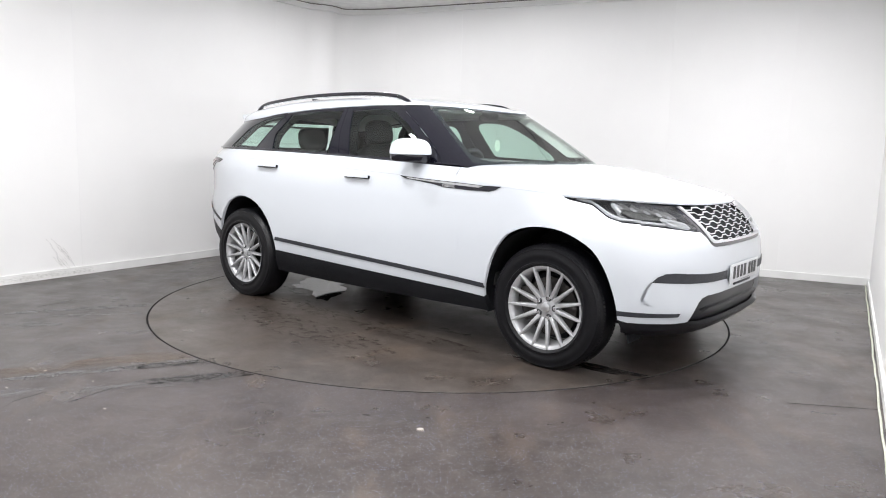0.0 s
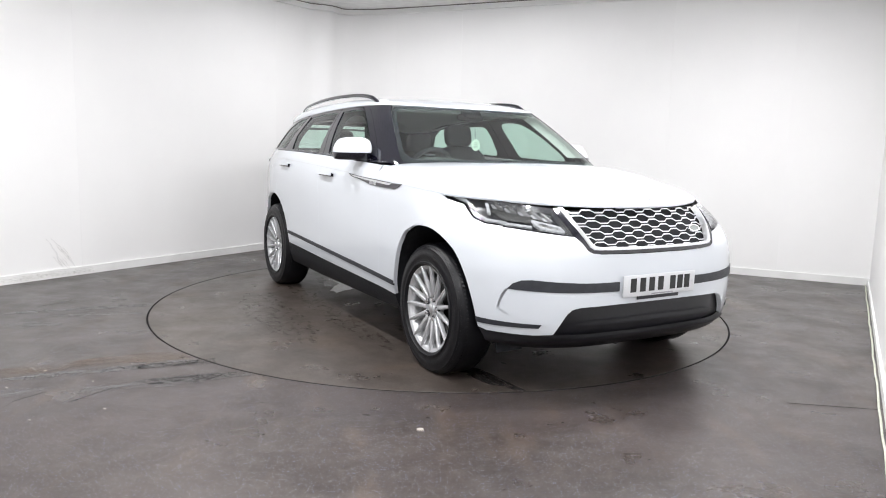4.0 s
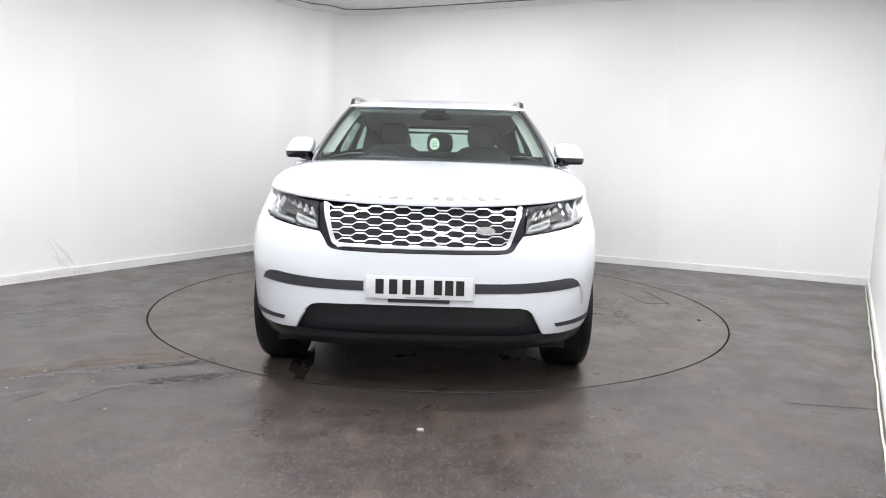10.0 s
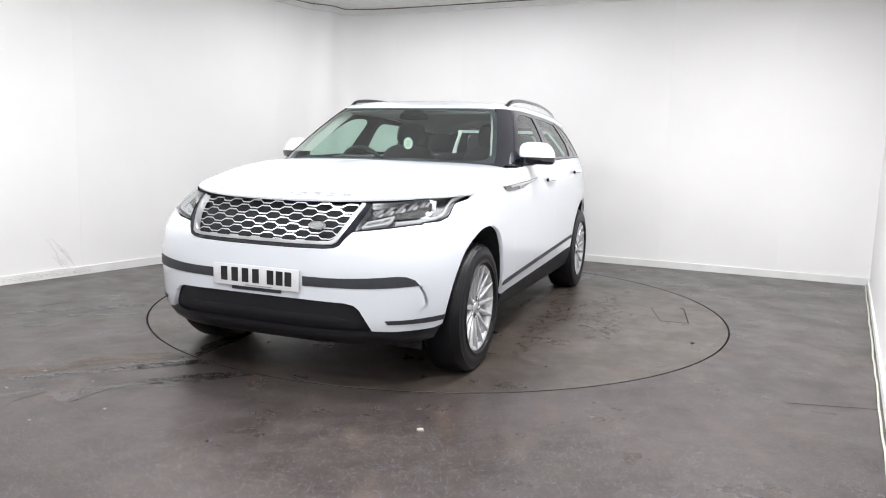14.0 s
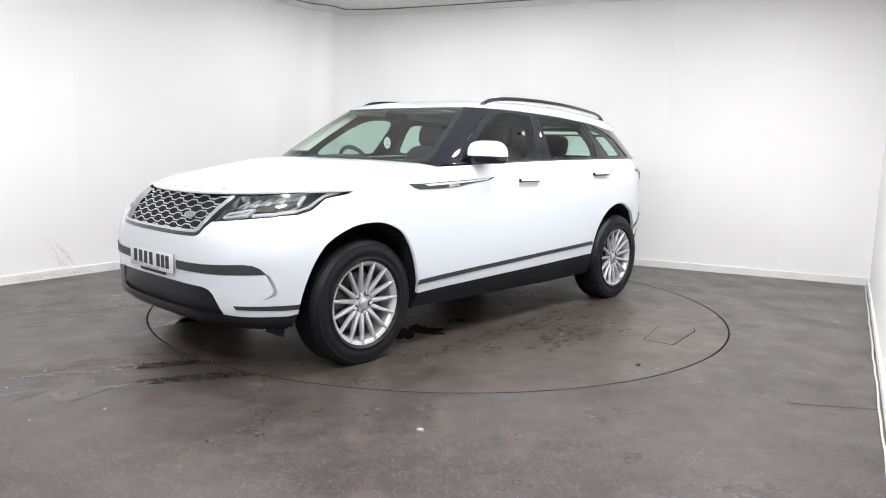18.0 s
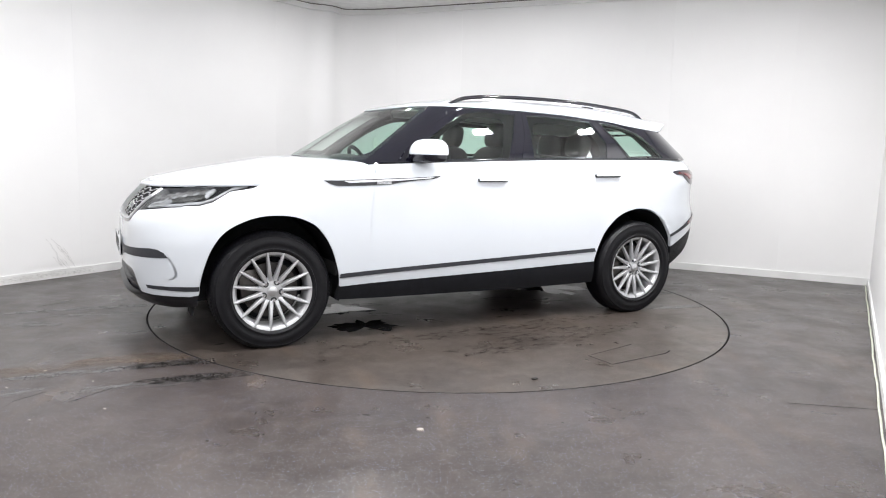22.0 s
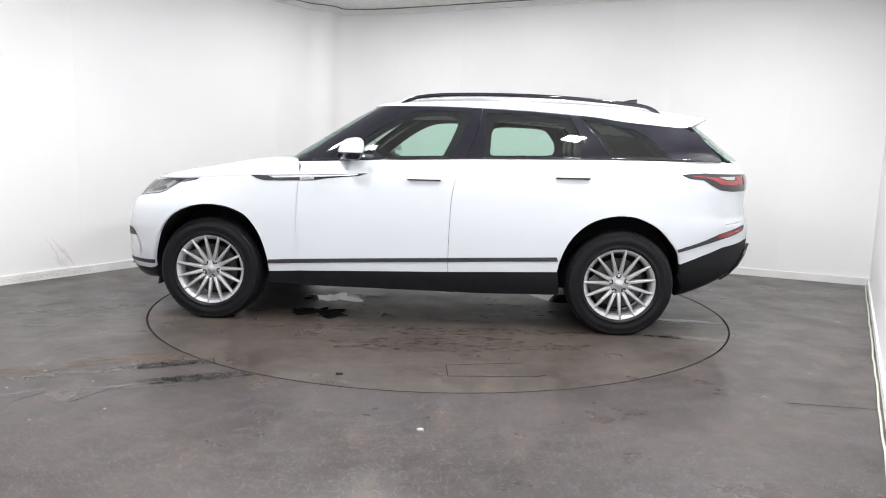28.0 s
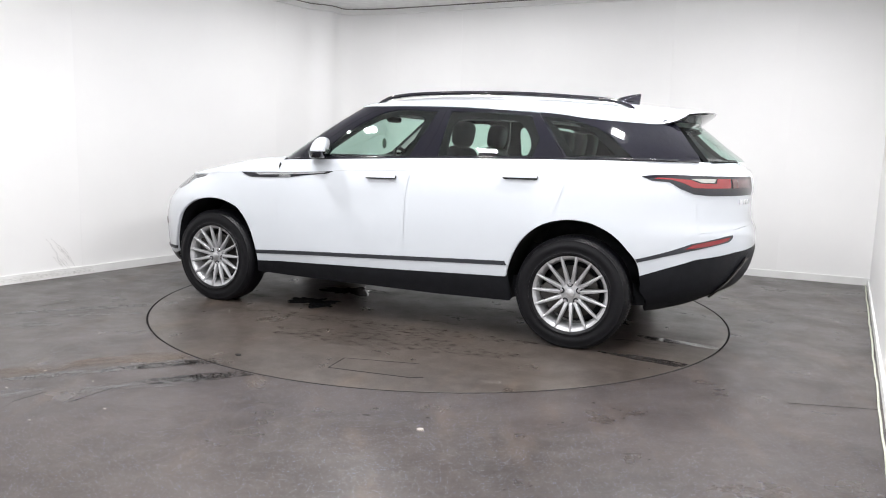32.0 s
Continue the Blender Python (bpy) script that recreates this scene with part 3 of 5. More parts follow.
skin("rear_bumper", BODY, sides(BODY, [(x - 0.001, z - 0.001) for x, z in R_ARCH[56:][::-1]] + [(-1.90, 0.643)]) + backs(BODY, [(0.83, 0.698), (0.74, 0.773), (0.45, 0.805), (0.2, 0.815), (0.0, 0.815)]) + white_low[::-1], WHITE, car, "white rear bumper", depth=0.025)
gate = [(0.0, 0.818), (0.2, 0.818), (0.45, 0.808), (0.7385, 0.776), (0.7437, 0.95), (0.758, 1.014), (0.74, 1.13), (0.735, 1.15), (0.70, 1.195), (0.4, 1.205), (0.0, 1.207)]
g2 = backs(BODY, gate)
skin("tailgate", BODY, g2 + [(6 - s, z) for s, z in g2[::-1] if s < 2.999], WHITE, car, "white tailgate", both=False, depth=0.03)

# front bumper, one piece across the nose
half = sides(BODY, F_ARCH[41:][::-1] + [(1.7452, 0.705), (1.7902, 0.80), (1.8002, 0.892), (1.846, 0.878), (1.93, 0.872)]) + \
    fronts(BODY, [(0.80, 0.868), (0.745, 0.862), (0.63, 0.845), (0.502, 0.830), (0.474, 0.797), (0.455, 0.765), (0.43, 0.752), (0.38, 0.746), (0.2, 0.741), (0.0, 0.740)])
low = fronts(BODY, [(0.0, 0.488), (0.27, 0.488), (0.49, 0.484), (0.535, 0.474), (0.562, 0.452), (0.617, 0.346), (0.70, 0.340), (0.85, 0.340)])
outline = half + [(-s, z) for s, z in half[::-1] if s > 1e-6] + [(-s, z) for s, z in low[::-1] if s > 1e-6] + low
scoop = fronts(BODY, [(0.818, 0.571), (0.833, 0.53), (0.841, 0.48), (0.837, 0.459), (0.820, 0.443), (0.79, 0.437), (0.815, 0.450), (0.826, 0.466), (0.830, 0.483), (0.822, 0.53), (0.808, 0.571)])
skin("front_bumper", BODY, outline, WHITE, car, "white front bumper", both=False, depth=0.025, holes=[scoop, [(-s, z) for s, z in scoop[::-1]]])
valance = fronts(BODY, [(0.0, 0.322), (0.3, 0.325), (0.52, 0.320), (0.60, 0.338), (0.70, 0.334), (0.85, 0.335)]) + sides(BODY, [(1.866, 0.342), (1.870, 0.272)]) + fronts(BODY, [(0.75, 0.258), (0.4, 0.255), (0.0, 0.255)])
skin("front_valance", BODY, whole_front(valance), INTAKE, car, "black lower front valance", both=False, depth=0.02, out=-0.004)
intake = fronts(BODY, [(0.0, 0.494), (0.27, 0.494), (0.51, 0.490), (0.555, 0.475), (0.57, 0.452), (0.63, 0.335), (0.52, 0.310), (0.3, 0.306), (0.0, 0.304)])
skin("lower_intake", BODY, whole_front(intake), INTAKE, car, "black lower air intake", both=False, depth=0.0, out=-0.03)
skin("intake_bar", BODY, whole_front(fronts(BODY, [(0.0, 0.408), (0.44, 0.405), (0.50, 0.390), (0.44, 0.380), (0.0, 0.384)])), INTAKE, car, "black intake crossbar", both=False, depth=0.02, out=-0.012)
skin("splitter", BODY, whole_front(fronts(BODY, [(0.0, 0.332), (0.35, 0.334), (0.52, 0.332), (0.64, 0.342), (0.60, 0.330), (0.5, 0.320), (0.3, 0.322), (0.0, 0.322)])), INTAKE, car, "black lip", both=False, depth=0.03, out=0.010)
skin("bumper_band", BODY, fronts(BODY, [(0.27, 0.604), (0.40, 0.604), (0.50, 0.607), (0.62, 0.614), (0.725, 0.622), (0.765, 0.618), (0.795, 0.600), (0.812, 0.572), (0.725, 0.567), (0.62, 0.562), (0.50, 0.559), (0.27, 0.556)]), TRIM_BLACK, car, "dark grey plastic bumper band", out=0.004, depth=0.01)
skin("bumper_slot", BODY, fronts(BODY, [(0.79, 0.58), (0.84, 0.58), (0.855, 0.48), (0.84, 0.43), (0.77, 0.43)]), WHITE, car, "white groove at the bumper corner", out=-0.026, depth=0.0)
skin("bumper_strip", BODY, fronts(BODY, [(0.675, 0.398), (0.685, 0.380), (0.85, 0.376)]) + sides(BODY, [(1.864, 0.378), (1.863, 0.406)]) + fronts(BODY, [(0.88, 0.403), (0.80, 0.400)]), TRIM_BLACK, car, "thin black bumper strip", out=0.004, depth=0.01)

# sills, mouldings, arches
skin("side_moulding", BODY, sides(BODY, along(strip_top, 1.012, -1.0, 12) + along(strip_top, -1.012, 1.018, 12, -0.027)), TRIM_BLACK, car, "thin black side moulding", out=0.005, depth=0.01)
skin("sill", BODY, sides(BODY, along(sill_top, 1.012, -1.01, 12, -0.006) + [(-1.03, 0.262), (-0.487, 0.251), (0.677, 0.262), (1.03, 0.27)]), CLADDING, car, "black plastic sill", depth=0.04)
skin("rear_band", BODY, sides(BODY, [(-1.822, 0.605), (-1.832, 0.586), (-2.0, 0.634), (-2.124, 0.667)]) + backs(BODY, [(0.70, 0.695), (0.60, 0.722), (0.575, 0.745), (0.575, 0.763), (0.62, 0.757), (0.70, 0.735)]) + sides(BODY, [(-2.134, 0.712), (-2.08, 0.690), (-2.0, 0.660)]), TRIM_BLACK, car, "black rear bumper strip", out=0.004, depth=0.01)
skin("rear_reflector", BODY, sides(BODY, [(-2.10, 0.678), (-2.14, 0.684)]) + backs(BODY, [(0.70, 0.702), (0.61, 0.730), (0.595, 0.752), (0.70, 0.729)]) + sides(BODY, [(-2.14, 0.706)]), RED_LENS, car, "red rear reflector", out=0.008, depth=0.01)
skin("rear_valance", BODY, [(s, z - 0.004) for s, z in white_low] + backs(BODY, [(0.0, 0.42), (0.25, 0.42), (0.40, 0.40), (0.52, 0.355)]) + sides(BODY, [(-2.10, 0.298), (-1.95, 0.262), (-1.87, 0.252), (-1.855, 0.4)]), CLADDING, car, "black lower rear bumper", depth=0.03)

# bonnet: a fan of curves from the nose and shoulders up to the cowl
def bonnet_mesh(lines=61, rows=24):
    s_end = BODY.side(0.79, 1.05)[0]
    apex = np.array([1.06, 0.0, 1.168])
    V, Fc = [], []
    fr = 1 - np.cos(np.linspace(0, 1, rows) * math.pi / 2) ** 1.0
    for i in range(lines):
        s = s_end * (2 * i / (lines - 1) - 1)
        z = 0.975
        for _ in range(8):
            x = BODY.at(s, z)[0]
            z = float(crease(x))
        o = BODY.at(s, z)
        k = min(abs(s) / 1.15, 1.0) ** 4
        q = 1.27 + (3.8 - 1.27) * k
        for j in range(rows):
            f = fr[j] * 0.985
            h = (1 - (1 - f) ** q) ** (1 / q)
            p = o + (apex - o) * f
            p[2] = o[2] + (apex[2] - o[2]) * h
            V.append(p)
    for i in range(lines - 1):
        for j in range(rows - 1):
            a = i * rows + j
            Fc.append((a, a + rows, a + rows + 1, a + 1))
    base = len(V)
    for i in range(lines):
        o = V[i * rows]
        V.append(o)
        V.append(o + np.array([-0.001, -0.001 * np.sign(o[1]), -0.011]))
    for i in range(lines - 1):
        a = base + 2 * i
        Fc.append((a, a + 1, a + 3, a + 2))
    return V, Fc


v, f = bonnet_mesh()
bonnet = child("bonnet", mesh_of("bonnet", v, f, WHITE), car, "white clamshell bonnet")

# the wing's corner below the windscreen pillar
for k in (1, -1):
    b = BODY.at(BODY.side(0.795, 1.139)[0], 1.139)
    V = [(0.79, 0.950, 1.050), (0.803, 0.905, 1.097), (0.813, 0.872, 1.1175), (0.800, 0.862, 1.134), (float(b[0]), float(b[1]) - 0.004, 1.138), (0.782, float(b[1]) + 0.012, 1.10)]
    child("wing_corner", mesh_of("wing_corner", [(x, y * k, z) for x, y, z in V], [(0, 1, 5), (1, 2, 4, 5), (2, 3, 4)], WHITE), car, "white wing corner")

# roof: rises from the window tops to the ridge
ridge = spline([-2.2, -2.0, -1.5, -1.0, -0.5, 0.0, 0.25, 0.42], [1.530, 1.555, 1.605, 1.637, 1.645, 1.618, 1.585, 1.553])


def spoiler_edge():
    """The rim from the rear pillar out to the spoiler's tip and along its trailing edge to the middle."""
    s1 = CABIN.side(-1.85, float(roof_rim(-1.85)))[0]
    p1 = CABIN.at(s1, float(roof_rim(-1.85))) * (1, 1.006, 1)
    tip = np.array([-2.045, 0.50, 1.508])
    mid = np.array([-1.955, 0.555, 1.440])
    pts = [(1 - t) ** 2 * p1 + 2 * t * (1 - t) * mid + t * t * tip for t in np.linspace(0, 1, 9)]
    return s1, pts + [np.array([-2.175 + 0.52 * y * y, y, 1.536 - 0.11 * y * y]) for y in np.linspace(0.48, 0.0, 13)]


def roof_mesh(rows=14):
    V, Fc = [], []
    s1, tail_pts = spoiler_edge()
    ss = np.concatenate([np.linspace(0, 1, 44)[:-1], np.linspace(1, 2, 24)[:-1], np.linspace(2, s1, 18)[:-1]])
    rim = []
    for s in ss:
        z = 1.5
        for _ in range(12):
            z = float(roof_rim(CABIN.at(s, z)[0]))
        rim.append(CABIN.at(s, z) * (1, 1.006, 1))
    rim += tail_pts
    rim += [p * (1, -1, 1) for p in rim[::-1][1:-1]]
    for o in rim:
        cx = min(max(o[0], -1.75), 0.05)
        q = 2.6
        for j in range(rows):
            f = 1 - math.cos(j / (rows - 1) * math.pi / 2)
            x, y = o[0] + (cx - o[0]) * f, o[1] * (1 - f)
            h = (1 - (1 - f) ** q) ** (1 / q) if o[0] > -1.9 else f + (f - f * f) * 0.7
            V.append((x, y, o[2] + (float(ridge(x if o[0] > -1.9 else cx)) - o[2]) * h))
    n = len(rim)
    for i in range(n):
        for j in range(rows - 1):
            a, b = i * rows + j, ((i + 1) % n) * rows + j
            Fc.append((a, b, b + 1, a + 1))
    base = len(V)
    for i in range(n):
        o = np.array(V[i * rows])
        V.append(o)
        V.append(o + (np.array([-0.4, 0, 0]) - o) * np.array([0.03, 0.03, 0]) + np.array([0, 0, -0.012]))
    for i in range(n):
        a, b = base + 2 * i, base + 2 * ((i + 1) % n)
        Fc.append((a, a + 1, b + 1, b))
    return V, Fc


v, f = roof_mesh()
child("roof", mesh_of("roof", v, f, WHITE), car, "white roof with rear spoiler")

# ---- windows and pillars ----
FG = [(0.43, 1.172), (0.1, 1.182), (-0.255, 1.193), (-0.33, 1.36), (-0.395, 1.512), (-0.22, 1.524), (-0.06, 1.521), (0.045, 1.500), (0.19, 1.425), (0.33, 1.332), (0.42, 1.255), (0.46, 1.200)]
RG = [(-0.465, 1.199), (-0.8, 1.206), (-1.135, 1.214), (-1.165, 1.33), (-1.075, 1.487), (-0.8, 1.507), (-0.49, 1.514)]
QG = [(-1.358, 1.219), (-1.25, 1.36), (-1.150, 1.484), (-1.28, 1.474), (-1.406, 1.447), (-1.52, 1.41), (-1.60, 1.368), (-1.70, 1.28), (-1.765, 1.222)]
f_frame = [(0.60, belt(0.6)), (0.3, belt(0.3)), (0.0, belt(0.0)), (-0.353, belt(-0.353)), (-0.42, 1.36), (-0.455, 1.538)] + along(roof_rim, -0.40, 0.02, 6, -0.006) + [(0.12, 1.506), (0.25, 1.436), (0.42, 1.318), (0.53, 1.230)]
r_frame = [(-0.359, belt(-0.359)), (-0.9, belt(-0.9)), (-1.345, belt(-1.345)), (-1.24, 1.36), (-1.125, 1.497)] + along(roof_rim, -1.05, -0.50, 6, -0.006) + [(-0.462, 1.536), (-0.426, 1.36)]
q_frame = [(-1.351, belt(-1.35)), (-1.8, belt(-1.8)), (-2.0, belt(-2.0))]
d_edge = backs(CABIN, [(0.66, 1.212), (0.60, 1.31), (0.52, 1.43), (0.50, 1.475)])
skin("window_frame", CABIN, sides(CABIN, f_frame), GLOSS_BLACK, front_doors, "gloss black window frame", depth=0.02, holes=[sides(CABIN, FG)])
skin("window_frame", CABIN, sides(CABIN, r_frame), GLOSS_BLACK, rear_doors, "gloss black window frame", depth=0.02, holes=[sides(CABIN, RG)])
rim_back = [(x, z) for x, z in along(roof_rim, -1.80, -1.13, 8, -0.001)]
skin("rear_pillar", CABIN, sides(CABIN, q_frame) + d_edge + sides(CABIN, rim_back + [(-1.131, 1.497), (-1.246, 1.36)]), GLOSS_BLACK, car, "gloss black rear pillar", depth=0.02, holes=[sides(CABIN, QG)])
for outline, owner in ((FG, front_doors), (RG, rear_doors), (QG, car)):
    skin("window_pane", CABIN, sides(CABIN, outline), SIDE_GLASS, owner, "green tinted window", out=-0.006, depth=0.0, shadow=False)
ws = fronts(CABIN, [(0.0, 1.165), (0.4, 1.16), (0.72, 1.152), (0.785, 1.166), (0.776, 1.208), (0.740, 1.30), (0.685, 1.42), (0.632, 1.515), (0.600, 1.535), (0.3, 1.545), (0.0, 1.548)])
skin("windscreen", CABIN, whole_front(ws), GREEN_GLASS, car, "green tinted windscreen", both=False, out=-0.004, depth=0.0, shadow=False)
frit_in = fronts(CABIN, [(0.0, 1.190), (0.4, 1.186), (0.68, 1.181), (0.733, 1.192), (0.750, 1.222), (0.718, 1.30), (0.663, 1.42), (0.614, 1.502), (0.585, 1.520), (0.3, 1.528), (0.0, 1.530)])
skin("windscreen_border", CABIN, whole_front(ws), GLOSS_BLACK, car, "black border of the windscreen", both=False, out=-0.007, depth=0.0, holes=[whole_front(frit_in)])
a_pillar = fronts(CABIN, [(0.74, 1.138), (0.787, 1.166), (0.778, 1.208), (0.742, 1.30), (0.687, 1.42), (0.634, 1.517), (0.605, 1.545)]) + sides(CABIN, [(0.024, 1.541), (0.123, 1.509), (0.253, 1.439), (0.423, 1.321), (0.533, 1.233), (0.606, belt(0.6)), (0.75, belt(0.75))])
skin("front_pillar", CABIN, a_pillar, GLOSS_BLACK, car, "gloss black windscreen pillar", depth=0.02)
rw = backs(CABIN, [(0.0, 1.215), (0.3, 1.215), (0.62, 1.218), (0.57, 1.31), (0.49, 1.43), (0.47, 1.455), (0.0, 1.455)])
skin("rear_window", CABIN, rw + [(6 - s, z) for s, z in rw[::-1] if s < 2.999], GREEN_GLASS, car, "tinted rear window", both=False, out=-0.004, depth=0.0, shadow=False)


# ---- wheels ----
def make_wheel():
    w = new("wheel")
    R, hw = 0.368, 0.116
    half_prof = [(R, 0.04), (0.365, hw - 0.036), (0.358, hw - 0.018), (0.342, hw - 0.006), (0.3405, hw - 0.003), (0.336, hw - 0.004), (0.318, hw + 0.002), (0.290, hw + 0.005), (0.287, hw + 0.003),
                 (0.268, hw + 0.005), (0.2655, hw + 0.009), (0.259, hw + 0.009), (0.256, hw + 0.003), (0.248, hw - 0.002), (0.236, hw - 0.012)]
    prof = [(r, -y) for r, y in half_prof[::-1]] + half_prof
    tyre = part("tyre", lathe(prof, 96), RUBBER, w, "black rubber tyre")
    bm = bmesh.new()
    for i in range(104):
        a = 360 / 104 * i
        for k in (-1, 1):
            box(bm, 0.011, 0.040, 0.009, pose(0, 0, 0, 0, a, 0) @ pose(0, k * 0.086, 0.3568, k * -28, 0, 0))
    tagged(child("tread", bm_mesh("tread", bm, RUBBER), tyre, "blocky tyre tread"), kind="stuff")
    rim_p = [(0.238, -0.10), (0.246, -0.104), (0.248, -0.098), (0.236, -0.09), (0.215, -0.02), (0.21, 0.06), (0.218, 0.088), (0.225, 0.101), (0.232, 0.108), (0.247, 0.111), (0.2475, 0.102), (0.24, 0.098), (0.226, 0.05), (0.226, -0.06)]
    rim = part("rim", lathe(rim_p, 96), ALLOY, w, "silver alloy rim")
    bm = lathe([(0.0, 0.081), (0.066, 0.081), (0.080, 0.073), (0.083, 0.05), (0.0, 0.05)], 48)
    child("hub", bm_mesh("hub", bm, ALLOY), rim, "silver alloy hub")
    sp = bmesh.new()
    box(sp, 0.036, 0.030, 0.182, pose(0, 0, 0.153), taper=(0.50, 0.60))
    for v in sp.verts:
        k = (v.co.z - 0.05) / 0.18
        v.co.y += 0.070 + 0.033 * k
        if v.co.y > 0.07 + 0.033 * k:
            v.co.x *= 0.62
    spoke = bm_mesh("spoke", sp, ALLOY, bevel=0.003)
    for i in range(15):
        child("spoke", spoke, rim, at=pose(0, 0, 0, 0, 24 * i, 0))
    nut = bm_mesh("wheel_nut", lathe([(0.0, 0.094), (0.010, 0.094), (0.013, 0.090), (0.013, 0.07), (0.0, 0.07)], 6), CHROME)
    well = bm_mesh("nut_well", lathe([(0.0, 0.0835), (0.0195, 0.0865), (0.0195, 0.075), (0.0, 0.075)], 20), LAMP_DARK)
    for i in range(5):
        a = 72 * i + 36
        m = pose(0.059 * math.sin(radians(a)), 0, 0.059 * math.cos(radians(a)))
        child("nut_well", well, rim, at=m)
        child("wheel_nut", nut, rim, at=m)
    child("centre_cap", bm_mesh("centre_cap", lathe([(0.0, 0.094), (0.02, 0.093), (0.028, 0.09), (0.031, 0.08), (0.0, 0.08)], 32), SATIN_SILVER), rim, "silver centre cap")
    part("brake_disc", lathe([(0.06, 0.0), (0.17, 0.0), (0.17, 0.03), (0.06, 0.03)], 48), DISC, w, "worn steel brake disc")
    bm = one_box(0.11, 0.07, 0.2, pose(0.13, 0.02, 0.05))
    part("brake_caliper", bm, DISC, w, "grey brake caliper", bevel=0.01)
    part("wheel_back", lathe([(0.0, -0.06), (0.205, -0.06), (0.205, -0.05), (0.0, -0.05)], 32), LINER, w)
    return w


def carry(src, m, parent):
    """Copies a part with its pieces onto the car."""
    ob = copy_thing(src, m)
    ob.parent = parent
    return ob


WHEEL_X, WHEEL_Y, WHEEL_Z = 1.437, 0.822, 0.357  # the loaded tyres bulge a little at the foot
wheel = make_wheel()
wheel.parent = car
wheel.matrix_basis = pose(WHEEL_X, WHEEL_Y, WHEEL_Z, 0, 8, 0)
carry(wheel, pose(-WHEEL_X, WHEEL_Y + 0.005, WHEEL_Z, 0, 40, 0), car)
carry(wheel, pose(WHEEL_X, -WHEEL_Y, WHEEL_Z, 0, 20, 180), car)
carry(wheel, pose(-WHEEL_X, -WHEEL_Y - 0.005, WHEEL_Z, 0, 55, 180), car)
for sx in (1, -1):
    for sy in (1, -1):
        n = 40
        V, Fc = [], []
        for i in range(n + 1):
            a = radians(-14 + 208 * i / n)
            x, z = sx * WHEEL_X + 0.452 * math.cos(a), WHEEL_Z + 0.005 + 0.458 * math.sin(a)
            y = float(BODY.at(BODY.side(x, z)[0], z)[1]) - 0.022
            V += [(x, sy * y, z), (x, sy * (y - 0.05), z), (x, sy * 0.50, z)]
        for i in range(n):
            for j in range(2):
                a = i * 3 + j
                Fc.append((a, a + 1, a + 4, a + 3))
        V += [(sx * WHEEL_X, sy * 0.50, WHEEL_Z)]
        for i in range(n):
            Fc.append((i * 3 + 2, (i + 1) * 3 + 2, len(V) - 1))
        child("arch_liner", mesh_of("arch_liner", V, Fc, LINER), car, "black wheel arch liner")

for k in (1, -1):
    part("air_flap", one_box(0.012, 0.16, 0.06, pose(1.885, k * 0.69, 0.235, 0, -12, 0)), LINER, car, "black rubber air flap", bevel=0.003)

# ---- underbody ----
bm = prism(smooth_line([(2.05, 0.35), (1.9, 0.55), (1.0, 0.56), (0.9, 0.80), (-0.9, 0.80), (-1.0, 0.56), (-1.75, 0.55), (-1.85, 0.4), (-1.85, -0.4), (-1.75, -0.55), (-1.0, -0.56), (-0.9, -0.80), (0.9, -0.80), (1.0, -0.56), (1.9, -0.55), (2.05, -0.35)], 2, True), 0.25, 0.40)
part("underbody", bm, LINER, car, "dark underbody")


# ---- nose: grille, lamps, plate ----
skin("grille_backing", BODY, whole_front(fronts(BODY, [(0.0, 0.985), (0.54, 0.985), (0.53, 0.84), (0.47, 0.77), (0.42, 0.74), (0.0, 0.73)])), LINER, car, "black grille backing", both=False, out=-0.05, depth=0.0)
surround = fronts(BODY, [(0.0, 0.744), (0.2, 0.745), (0.38, 0.750), (0.43, 0.756), (0.458, 0.770), (0.476, 0.800), (0.500, 0.834), (0.511, 0.90), (0.530, 0.964), (0.506, 0.966), (0.470, 0.86), (0.436, 0.782), (0.415, 0.770), (0.38, 0.767), (0.2, 0.763), (0.0, 0.762)])
skin("grille_surround", BODY, whole_front(surround), GLOSS_BLACK, car, "gloss black grille surround", both=False, out=-0.006, depth=0.03)
frame_line = fronts(BODY, [(0.0, 0.764), (0.2, 0.765), (0.38, 0.769), (0.415, 0.773), (0.434, 0.785), (0.468, 0.863), (0.502, 0.964), (0.484, 0.964), (0.452, 0.863), (0.420, 0.797), (0.405, 0.786), (0.38, 0.782), (0.2, 0.778), (0.0, 0.777)])
grille = skin("grille", BODY, whole_front(frame_line), SATIN_SILVER, car, "bright silver grille frame", both=False, out=0.002, depth=0.03)


